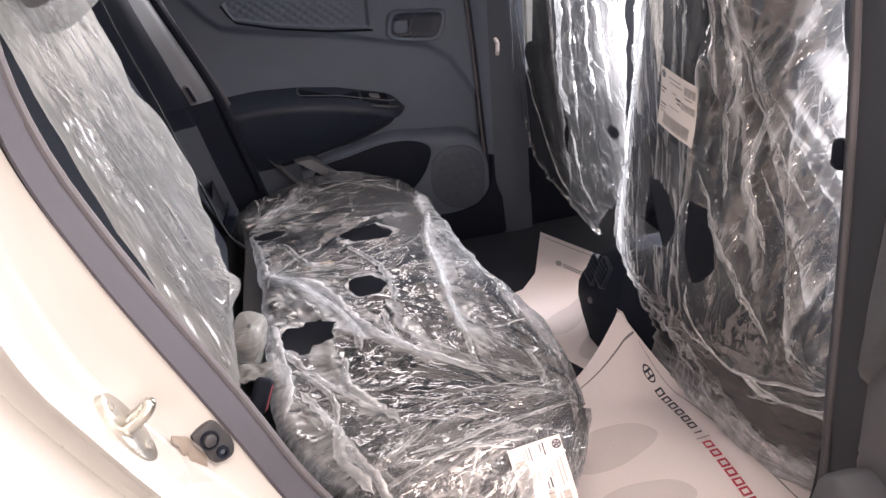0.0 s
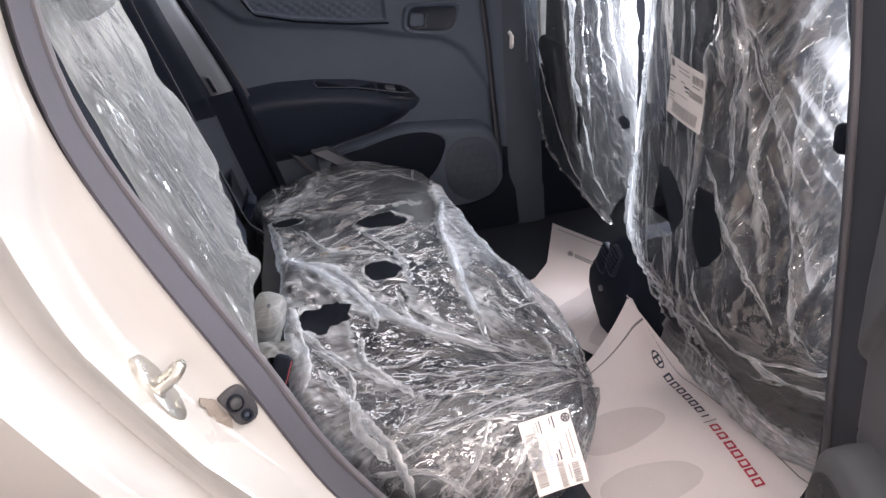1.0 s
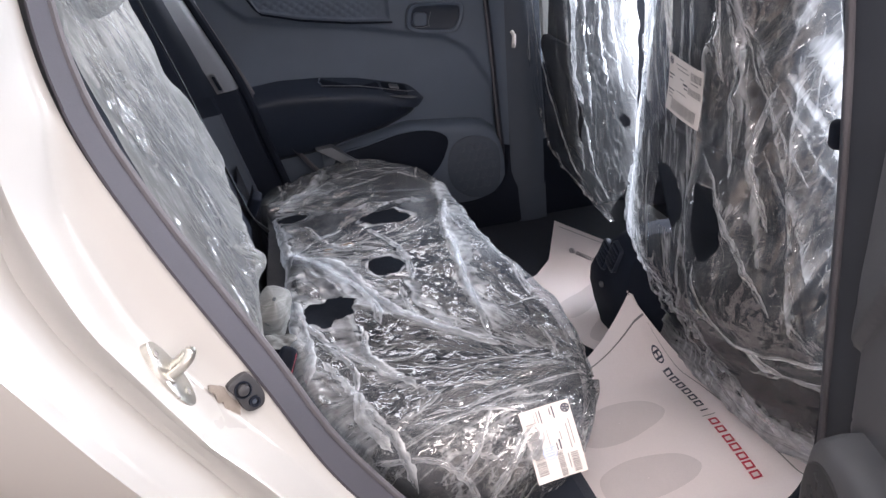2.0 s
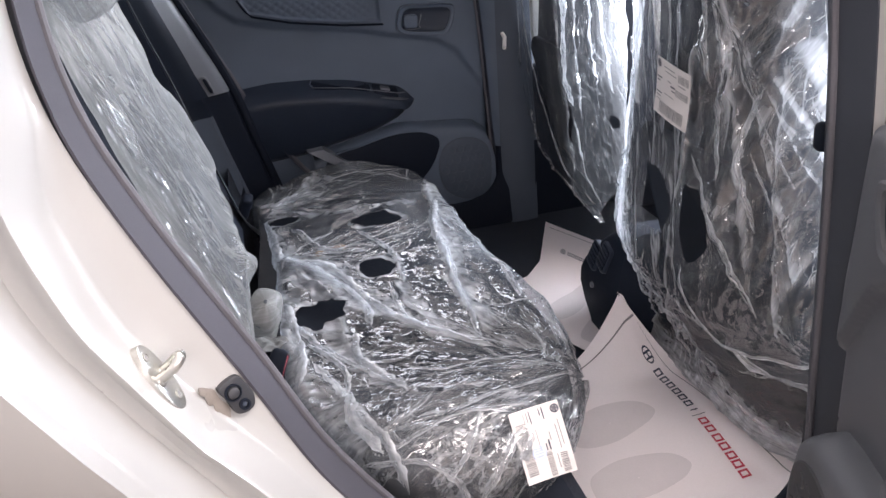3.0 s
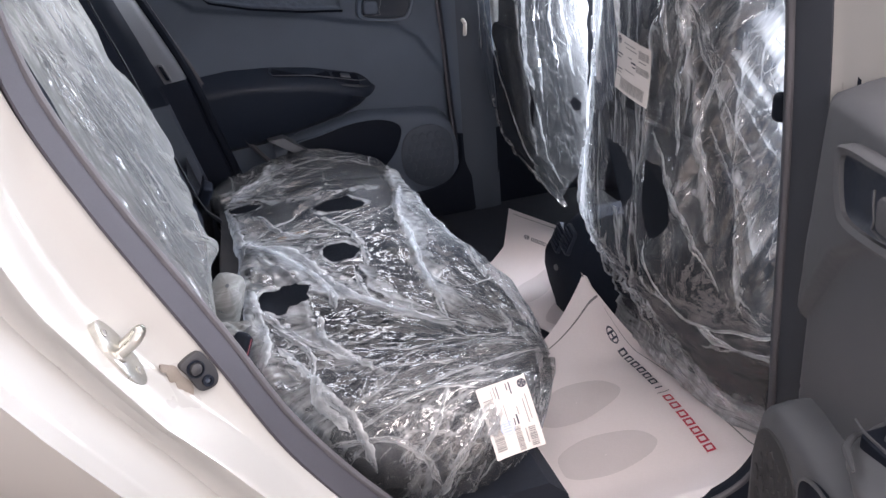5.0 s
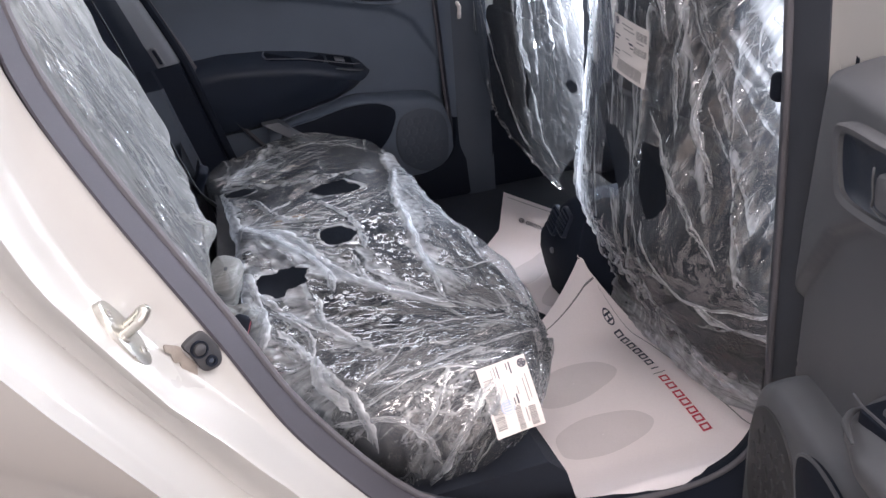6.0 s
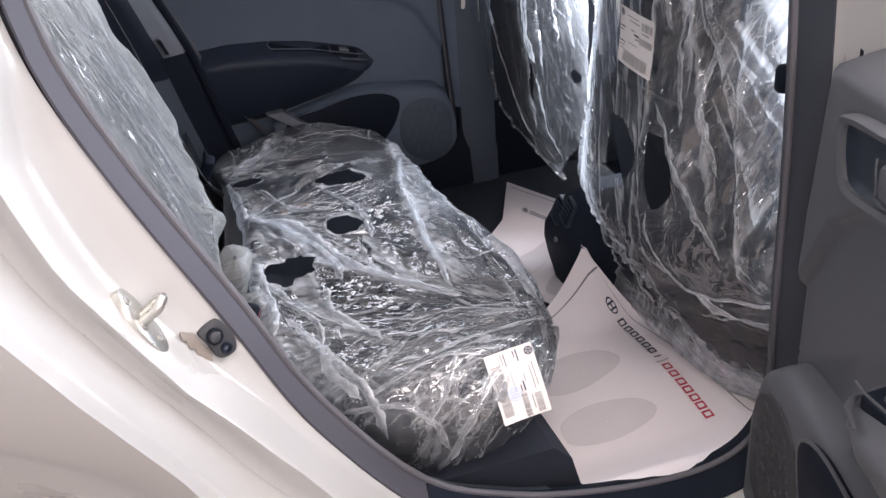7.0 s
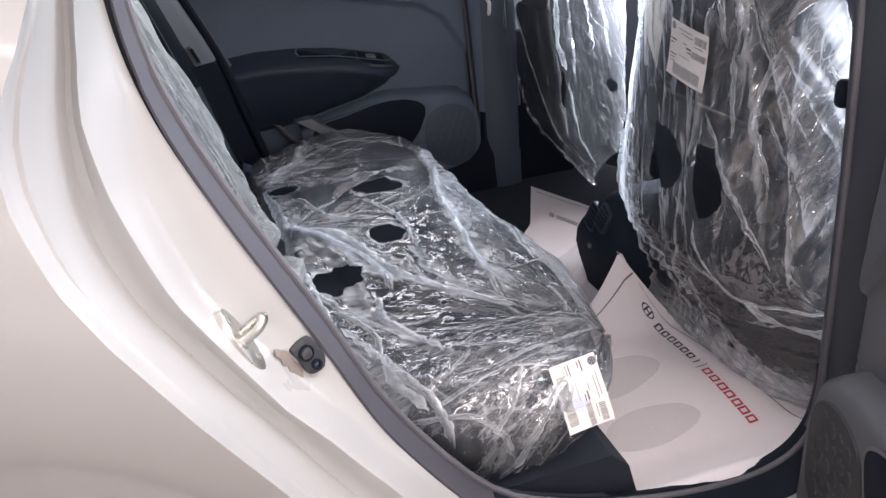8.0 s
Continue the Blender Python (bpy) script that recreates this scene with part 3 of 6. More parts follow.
part("slot_rim", slab(rounded(0.014, 0.042, 0.006), lambda a, b, d: (-0.036 + a - b * 0.36, 0.5775 - d, 0.798 + b), -0.004, 0.004, 0.0015), M_TRIM2, car)
part("belt_column", loft([[(x, y, z) for z in np.linspace(0.29, 1.25, 10)] for x, y in ((0.668, 0.655), (0.672, 0.632), (0.700, 0.620), (0.735, 0.618), (0.765, 0.625), (0.772, 0.66))]), M_COLUMN, car, "dark slate middle pillar trim")

part("belt_hook", tube([(0.690, 0.622, 0.815), (0.690, 0.606, 0.808), (0.688, 0.604, 0.790), (0.690, 0.614, 0.780)], 0.005, 8), M_TAG, car, "small white plastic hook")


def frame_at(k, fold_a, fold_b, f, y, rise):
    """Local axes on the painted frame at station k between two folds: x down along it, y outwards, z out of the paint. rise: how far the second fold stands nearer the outside."""
    i = int(round(k * 8))
    t = Vector((tang[i][0], 0.0, tang[i][1]))
    a, b = FOLD[fold_a][i], FOLD[fold_b][i]
    o = (Vector((outw[i][0], 0.0, outw[i][1])) * (b - a) + Vector((0, -rise, 0))).normalized()
    n = t.cross(o).normalized()
    n = n if n.y < 0 else -n
    p = ring[i] + outw[i] * (a + (b - a) * f)
    return Matrix.Translation((p[0], -y, p[1])) @ Matrix((t, o, n)).transposed().to_4x4()


def placed(m):
    return lambda a, b, d: tuple(m @ Vector((a, b, d)))


def ring_of(r0, r1, m, h0, h1, n=20):
    """A flat ring of height h0 to h1 about the local z axis."""
    return loft([[m @ Vector((r * math.cos(k * math.tau / n), r * math.sin(k * math.tau / n), h)) for k in range(n)] for r, h in ((r1, h0), (r1, h1), (r0, h1), (r0, h0))], closed=True)


def disc(r, m, h0, h1, bevel=0.001, n=20):
    return slab([(r * math.cos(k * math.tau / n), r * math.sin(k * math.tau / n)) for k in range(n)], placed(m), h0, h1, bevel)


# striker: a leaf-shaped plate with two rivets and a round wire loop
sm = frame_at(3.62, "crease", "ridge", 0.35, 0.736, 0.048)
striker = thing("door_striker", sm.translation, "zinc plated door striker with a round loop on the frame", "striker")
outline = spline([(-0.034, -0.004), (-0.031, 0.004), (-0.015, 0.0125), (0.004, 0.0165), (0.022, 0.0155), (0.032, 0.009), (0.034, 0.000), (0.026, -0.008), (0.010, -0.0135), (-0.010, -0.0145), (-0.027, -0.011)], 4, True)
part("plate", slab(outline, placed(sm), -0.004, 0.0036, 0.0012), M_ZINC, striker)
for k in (-0.023, 0.022):
    m = sm @ Matrix.Translation((k, 0.0, 0))
    part("rivet_seat", ring_of(0.0024, 0.0042, m, 0.0035, 0.0048, 14), M_ZINC, striker)
    part("rivet", disc(0.0023, m, 0.002, 0.0046, 0.0009, 12), M_PRINT, striker)
loop = [sm @ Vector(p) for p in spline([(-0.001, 0.006, 0.002), (-0.003, 0.006, 0.012), (-0.006, 0.005, 0.023), (-0.009, 0.000, 0.0285), (-0.008, -0.005, 0.024), (-0.004, -0.007, 0.013), (-0.001, -0.007, 0.002)], 5)]
part("loop", tube(loop, 0.0046, 14), M_ZINC, striker, "shiny round wire loop")
for y in (0.006, -0.007):
    part("loop_foot", disc(0.0060, sm @ Matrix.Translation((0, y, 0)), 0.003, 0.0062, 0.0016, 16), M_ZINC, striker)
# buffer: black moulded block with a dome and a screw
bmx = frame_at(4.05, "seal", "crease", 0.45, 0.7085, 0.016) @ Matrix.Diagonal((0.88, 0.88, 1, 1))
buffer_ = thing("door_buffer", bmx.translation, "black moulded door buffer with dome and screw", "buffer")
base = spline([(-0.018, -0.011), (-0.004, -0.0145), (0.0125, -0.0140), (0.0225, -0.008), (0.0240, 0.000), (0.0200, 0.009), (0.0130, 0.0125), (-0.004, 0.0115), (-0.016, 0.0125), (-0.0195, 0.008)], 4, True)
part("base", slab(base, placed(bmx), -0.004, 0.0055, 0.0016), M_BUFFER, buffer_)
part("well", ring_of(0.0078, 0.0092, bmx @ Matrix.Translation((-0.0056, 0.0018, 0)), 0.004, 0.0078), M_BLACK, buffer_)
part("dome", disc(0.0070, bmx @ Matrix.Translation((-0.0056, 0.0018, 0)), 0.004, 0.0105, 0.0040), M_BUFFER, buffer_, "rounded rubber dome")
part("collar", ring_of(0.0036, 0.0060, bmx @ Matrix.Translation((0.0130, 0.0, 0)), 0.003, 0.0085), M_BLACK, buffer_)
part("screw", disc(0.0030, bmx @ Matrix.Translation((0.0130, 0.0, 0)), 0.003, 0.0068, 0.0012, 6), M_TRIM, buffer_, "recessed screw head")

# dull taupe patch on the frame beside the buffer, along the crease
cm = frame_at(4.05, "seal", "crease", 0.93, 0.7165, 0.016)
patch_outline = spline([(-0.030, 0.001), (-0.024, -0.004), (-0.018, -0.008), (-0.008, -0.007), (0.004, -0.009), (0.012, -0.005), (0.016, -0.001), (0.009, 0.001), (0.003, 0.0005), (-0.002, 0.0035), (-0.008, 0.001), (-0.012, 0.0045), (-0.020, 0.002), (-0.025, 0.004)], 4, True) + (0.001, 0.002)
part("taupe_patch", slab(patch_outline, lambda a, b, d: tuple(cm @ Vector((a, b, d + 0.0006 + 0.35 * max(0.0, b)))), -0.001, 0.0006, 0.0003), M_TAUPE, car, "dull taupe patch on the white frame")

# ---------------------------------------------------------------- crumpled film


def folds(a, b, seed, angle, spread, sizes, reach=0.10):
    """Sharp creases: patches of straight pleats whose crests run across the given angle (degrees from a to b)."""
    rnd = np.random.RandomState(seed)
    h, near = np.zeros_like(a), np.zeros_like(a)
    wx, wy = perlin(a / reach, b / reach, seed), perlin(a / reach + 9.1, b / reach + 3.7, seed + 1)
    for k, s in enumerate(sizes):
        t = radians(angle + rnd.uniform(-spread, spread))
        q = (a * math.cos(t) + b * math.sin(t)) / s + rnd.uniform(0, 9) + 0.75 * (wx if k % 2 else wy) * min(1.6, reach / s * 0.6)
        along_ = (-a * math.sin(t) + b * math.cos(t)) / (s * 3.5)
        cell = np.floor(q)
        amp = np.clip(0.15 + 1.7 * np.abs(perlin(cell * 0.73 + 0.31, along_ + cell * 1.7, seed + 5 + k)), 0, 1.2)
        mask = np.clip(perlin(a / (2.5 * s) + 3 * k, b / (2.5 * s), seed + 20 + k) * 2.5 + 0.6, 0, 1)
        skew = 0.5 + 0.3 * np.sin(cell * 2.4 + k)
        f = q - cell
        w = np.where(f < skew, f / skew, (1 - f) / (1 - skew))
        h += s * mask * amp * w**1.25
        near = np.maximum(near, mask * amp * np.clip((w - 0.80) / 0.20, 0, 1) * min(1, s / 0.03))
    return h, near


def lattice(a, b, seed, size, stretch=1.0, angle=0.0):
    """Crumpled facets: flat triangles that meet in sharp creases, longer by stretch along the angle; -1 to 1."""
    t = radians(angle)
    x, y = (a * math.cos(t) + b * math.sin(t)) / size / stretch, (-a * math.sin(t) + b * math.cos(t)) / size
    x, y = x + 0.55 * perlin(x * 0.5, y * 0.5, seed), y + 0.55 * perlin(x * 0.5 + 5, y * 0.5 + 2, seed + 1)
    i, j = np.floor(x).astype(int), np.floor(y).astype(int)
    f, g = x - i, y - j

    def v(p, q):
        return TABLE[(TABLE[(p + seed * 29) % 512] + q) % 512] / 255.5 - 1

    low = v(i, j) + f * (v(i + 1, j) - v(i, j)) + g * (v(i, j + 1) - v(i, j))
    high = v(i + 1, j + 1) + (1 - f) * (v(i, j + 1) - v(i + 1, j + 1)) + (1 - g) * (v(i + 1, j) - v(i + 1, j + 1))
    return np.where(f + g < 1, low, high)


def facets(a, b, seed, angle=0.0, stretch=2.0, sizes=(0.040, 0.022, 0.012), steep=0.16):
    return sum(s * steep * 0.85**k * lattice(a, b, seed + 3 * k, s, stretch, angle + 28 * (-1) ** k * (k > 0)) for k, s in enumerate(sizes))


def creases(u, v, seed, sizes, stretch=5.0, steep=0.16):
    """Long sharp folds that run along u and branch: ridges and valleys by turns, finer from layer to layer."""
    h = 0
    for k, s_ in enumerate(sizes):
        wu, wv = u / (s_ * stretch), v / s_ + 0.5 * perlin(u / (s_ * 2.5), v / (s_ * 2.5), seed + 40 + k)
        h = h + (-1) ** k * s_ * steep * 0.9**k * (2.0 * np.abs(perlin(wu, wv, seed + k)) - 0.4)
    return h


def streaks(a, b, seed, angle, size=0.03, stretch=6.0, width=0.05):
    """Thin milky lines where the film is doubled, along the angle."""
    t = radians(angle)
    x, y = a * math.cos(t) + b * math.sin(t), -a * math.sin(t) + b * math.cos(t)
    y = y + 0.4 * size * perlin(x / size / 2, y / size / 2, seed + 4)
    p = perlin(x / size / stretch, y / size, seed)
    q = np.clip(perlin(x / 0.07, y / 0.07, seed + 9) * 2.5 + 0.3, 0, 1)
    return np.exp(-((p / width) ** 2)) * q


def smooth(x, a, b):
    t = np.clip((x - a) / (b - a), 0, 1)
    return t * t * (3 - 2 * t)


def polar_pad(outline, cx, cy, top, drop, rings, spokes, edge=0.05, foot=0.9, grow=0.0, slim_rear=False):
    """A pad with any outline: grid of rings from its middle, over a rounded edge, down the sides. top: a function of x, y."""
    o = np.array(outline) - (cx, cy)
    th = np.unwrap(np.arctan2(o[:, 1], o[:, 0]))
    th, o = (th, o) if th[-1] > th[0] else (th[::-1], o[::-1])
    rad = np.linalg.norm(o, axis=1) + grow
    ang = np.linspace(th[0], th[0] + math.tau, spokes)
    R = np.interp(ang, np.r_[th, th + math.tau], np.r_[rad, rad])
    s = np.linspace(0.01, 1, rings)[:, None]
    flat, arc = 0.66, 0.80
    inner = np.minimum(s / flat, 1)
    a = np.clip((s - flat) / (arc - flat), 0, 1) * math.pi / 2
    low = np.clip((s - arc) / (1 - arc), 0, 1)
    ox = cx + R * np.cos(ang)
    edge = edge - (edge - 0.02) * smooth(0.10 - ox, 0.0, 0.06) if slim_rear else edge
    rho = (inner * (R - edge) + edge * np.sin(a)) * (1 + (foot - 1) * low**1.5)
    x, y = cx + rho * np.cos(ang), cy + rho * np.sin(ang)
    z = top(x, y) - edge * (1 - np.cos(a)) - low * (drop - edge)
    return np.stack([x, y, z], -1)


def inside(x, y, cx, cy, rx, ry, turn=0.0, rag=0.0, seed=3):
    """Whether the points lie in a ragged ellipse."""
    c, s = math.cos(radians(turn)), math.sin(radians(turn))
    p, q = (x - cx) * c + (y - cy) * s, -(x - cx) * s + (y - cy) * c
    return (p / rx) ** 2 + (q / ry) ** 2 < 1 + rag * perlin(x / 0.02, y / 0.02, seed)


# ---------------------------------------------------------------- rear seat
cush = thing("rear_seat", (0.24, -0.03, 0.46), "black cloth rear bench seat under plastic film", "car seat")
BENCH = [(0.033, -0.30), (0.055, -0.46), (0.115, -0.585), (0.20, -0.645), (0.29, -0.640), (0.37, -0.585), (0.425, -0.47), (0.452, -0.35), (0.458, -0.23), (0.438, -0.10),
         (0.420, 0.05), (0.420, 0.25), (0.397, 0.42), (0.345, 0.51), (0.20, 0.56), (0.085, 0.51), (0.015, 0.37), (0.045, 0.20), (0.047, 0.0), (0.041, -0.15)]
bench = spline(BENCH, 6, True)


def bench_top(x, y):
    return 0.572 + 0.040 * smooth(-y, 0.42, 0.60) + 0.012 * np.exp(-(((x - 0.25) / 0.10) ** 2)) - 0.006 * smooth(y, 0.3, 0.5)


sheet("cushion", polar_pad(bench, 0.24, -0.04, bench_top, 0.15, 50, 130, 0.05, 0.88, -0.012, True) - np.array([0, 0, 0.012]), M_FABRIC, cush, label="black woven cloth")
for y in (-0.33, 0.02, 0.30):
    part("seam", tube([(0.07 + 0.03 * k, y + 0.004 * math.sin(k), float(bench_top(0.07 + 0.03 * k, y)) - 0.0105) for k in range(12)], 0.0028, 6), M_FABRIC, cush)

g = polar_pad(bench, 0.24, -0.04, bench_top, 0.185, 380, 1300, 0.05, 0.89, 0.0, True)
fall = bench_top(g[..., 0], g[..., 1]) - g[..., 2]
spoke = np.arctan2(g[..., 1] + 0.04, g[..., 0] - 0.24)
a, b = g[..., 0] + fall * np.cos(spoke), g[..., 1] + fall * np.sin(spoke)
PLEATS = [([(0.045, 0.18), (0.048, 0.04), (0.041, -0.16), (0.040, -0.26), (0.05, -0.38), (0.07, -0.50), (0.10, -0.60)], 0.014, 0.9),
          ([(0.050, 0.04), (0.11, -0.064), (0.149, -0.212), (0.194, -0.271), (0.247, -0.348), (0.348, -0.408)], 0.013, 0.8),
          ([(0.057, 0.02), (0.128, -0.162), (0.127, -0.313), (0.149, -0.387), (0.193, -0.517)], 0.011, 0.7),
          ([(0.385, 0.27), (0.350, 0.033), (0.318, -0.206), (0.325, -0.347)], 0.010, 0.8),
          ([(0.041, -0.22), (0.063, -0.382), (0.101, -0.454), (0.116, -0.547)], 0.013, 0.8),
          ([(0.231, -0.166), (0.233, -0.25), (0.278, -0.361)], 0.008, 0.6),
          ([(0.087, -0.585), (0.155, -0.575), (0.226, -0.571), (0.295, -0.58)], 0.009, 0.45),
          ([(0.15, 0.46), (0.11, 0.36), (0.06, 0.30)], 0.012, 0.7), ([(0.06, 0.28), (0.20, 0.19), (0.33, 0.20)], 0.009, 0.4)]
lift, milk = np.zeros_like(a), np.zeros_like(a)
wa, wb = a + 0.010 * perlin(a / 0.05, b / 0.05, 3) + 0.003 * perlin(a / 0.012, b / 0.012, 6), b + 0.010 * perlin(a / 0.05, b / 0.05, 4) + 0.003 * perlin(a / 0.012, b / 0.012, 7)
wob = 0.55 + 0.9 * np.abs(perlin(a / 0.03, b / 0.03, 41))
for k, (line, wide, m) in enumerate(PLEATS):
    r = ridge(wa, wb, line, wide)
    lift = lift + wide * 0.40 * r**2 * wob
    milk = np.maximum(milk, 1.7 * m * np.maximum(0.6 * r, flap(wa, wb, line, (1 if k % 2 else -1) * 3.0 * wide)) * wob)
for x0, y0 in ((0.047, 0.03), (0.046, -0.19), (0.058, -0.37), (0.04, 0.33), (0.09, -0.42)):
    milk = np.maximum(milk, 0.8 * wob * np.exp(-(((a - x0) / 0.018) ** 2 + ((b - y0) / 0.028) ** 2)))
# lesser folds fan out from the knots along the rear edge and from the label
rnd = random.Random(12)
KNOTS = [((0.045, 0.03), 28, -75, 10, 0.26), ((0.043, -0.19), 22, -70, 25, 0.22), ((0.06, -0.38), 16, -75, 45, 0.16), ((0.40, -0.53), 26, 95, 215, 0.24), ((0.37, 0.13), 12, -130, -60, 0.25), ((0.13, 0.40), 10, -60, 60, 0.16), ((0.04, 0.30), 22, -40, 75, 0.34), ((0.38, 0.44), 12, 150, 260, 0.25), ((0.13, -0.58), 20, -60, 40, 0.18), ((0.33, -0.60), 18, 120, 250, 0.2)]
for (x0, y0), count, lo, hi, far in KNOTS:
    for k in range(count):
        t, ln, st = radians(rnd.uniform(lo, hi)), far * rnd.uniform(0.4, 1.0), rnd.uniform(0.01, 0.07)
        bow = rnd.uniform(-0.35, 0.35)
        line = [(x0 + math.cos(t + bow * q) * (st + ln * q), y0 + math.sin(t + bow * q) * (st + ln * q)) for q in (0, 0.35, 0.7, 1)]
        wide, m = rnd.uniform(0.003, 0.009), rnd.uniform(0.12, 0.5) if (x0 < 0.1 and y0 < 0.2) or y0 < -0.55 else rnd.uniform(0.06, 0.3)
        f = flap(wa, wb, line, wide * rnd.choice((-1, 1)), 0.0018)
        milk, lift = np.maximum(milk, m * f), lift + 0.0008 * f
broad = np.exp(-(((a - 0.385) / 0.035) ** 2 + ((b - 0.12) / 0.12) ** 2)) + 0.8 * np.exp(-(((a - 0.09) / 0.05) ** 2 + ((b + 0.05) / 0.10) ** 2))
h1, n1 = folds(a, b, 11, 78, 20, (0.070, 0.052, 0.044, 0.036))
calm = 0.5 + 0.5 * smooth(-b, 0.1, 0.3)
fx, fy = a - 0.43, b + 0.52
near_label = smooth(-b, -0.08, 0.18)
fu, fv = np.hypot(fx, fy), np.arctan2(fy, fx - 1e-4) % math.tau * 0.24
pulled = creases(fu, fv, 15, (0.060, 0.030, 0.014), 7.0, 0.14) + facets(fu, fv, 15, 0, 7.0, (0.034, 0.017, 0.010), 0.10)
loose = creases(0.77 * a + 0.64 * b, -0.64 * a + 0.77 * b, 25, (0.060, 0.030, 0.013), 3.5, 0.09) + facets(a, b, 25, 40, 3.0, (0.030, 0.014, 0.008), 0.08)
d = 0.005 + lift + 0.010 * smooth(-b, 0.58, 0.66) * np.abs(perlin(a / 0.02, b / 0.08, 127)) + 0.008 * h1 * calm + 0.003 * perlin(a / 0.09, b / 0.09, 19) + pulled * near_label + loose * (1 - near_label)
fan = (np.hypot(fx, fy) / 2.0, np.arctan2(fy, fx - 1e-4) % math.tau * 0.20, np.clip(0.45 + 0.5 * smooth(-b, 0.05, 0.35) + 1.1 * perlin(a / 0.09, b / 0.09, 33), 0.12, 1))
# milk added towards the near end in both lines stands for outside light
milk = np.maximum(milk, 0.4 * broad) + 0.12 * smooth(0.20 - a, 0.0, 0.14) * np.clip(0.45 + 1.5 * perlin(a / 0.045, b / 0.07, 57), 0, 1) + 0.15 * streaks(a, b, 61, 0, 0.035) + 0.15 * streaks(a, b, 69, 50, 0.03) * smooth(b, -0.1, 0.1) + 0.12 * np.clip(perlin(a / 0.06, b / 0.10, 77) * 2, 0, 1) + 0.16 * smooth(-b, 0.56, 0.64)
milk = 0.8 * smooth(milk, 0.04, 1.0) + 0.22 * streaks(a, b, 81, 62, 0.018, 6, 0.08) * smooth(-b, 0.50, 0.60) + 0.22 * streaks(a, b, 83, 20, 0.02, 6, 0.08) * smooth(-b, 0.42, 0.5)
holes = (inside(a, b, 0.250, 0.118, 0.050, 0.030, -20, 0.5) | inside(a, b, 0.213, -0.090, 0.030, 0.036, 20, 0.5) | inside(a, b, 0.098, -0.200, 0.046, 0.040, 20, 0.9)
         | inside(a, b, 0.075, 0.225, 0.030, 0.022, -20, 0.6))
for cx, cy, rx, ry in ((0.250, 0.118, 0.050, 0.030), (0.213, -0.090, 0.030, 0.036), (0.098, -0.200, 0.046, 0.040), (0.075, 0.225, 0.030, 0.022)):
    edge = np.abs(np.hypot((a - cx) / rx, (b - cy) / ry) - 1.05)
    milk = np.maximum(milk, (0.45 + 0.5 * perlin(a / 0.02, b / 0.02, 14)) * np.exp(-((edge / 0.16) ** 2)))
veil_near = np.clip(0.45 + 1.7 * perlin(fu / 0.14, fv / 0.030, 91) + 0.8 * perlin(fu / 0.05, fv / 0.012, 92), 0, 1)
veil_far = np.clip(0.50 + 1.7 * perlin(a / 0.06, b / 0.10, 93) + 0.8 * perlin(a / 0.02, b / 0.03, 94), 0, 1)
milk = milk + 0.17 * (veil_near * near_label + veil_far * (1 - near_label))
milk = milk * (1 - 0.5 * smooth(-b, 0.25, 0.42))
# pale streaks on the skirt paint in reflections of the room outside
milk = milk + smooth(-b, 0.60, 0.66) * (0.02 + 0.22 * streaks(a, b, 121, 70, 0.016, 7, 0.07) + 0.22 * streaks(a, b, 123, 105, 0.012, 7, 0.07) + 0.12 * np.clip(perlin(a / 0.02, b / 0.07, 125) * 2, 0, 1))
g = cloth(g, d)
bench_film = film_cover("crumpled clear plastic film with torn holes over the bench", g, M_FILM, milk, holes, fan, (300,), ("top_sheet", "skirt"))
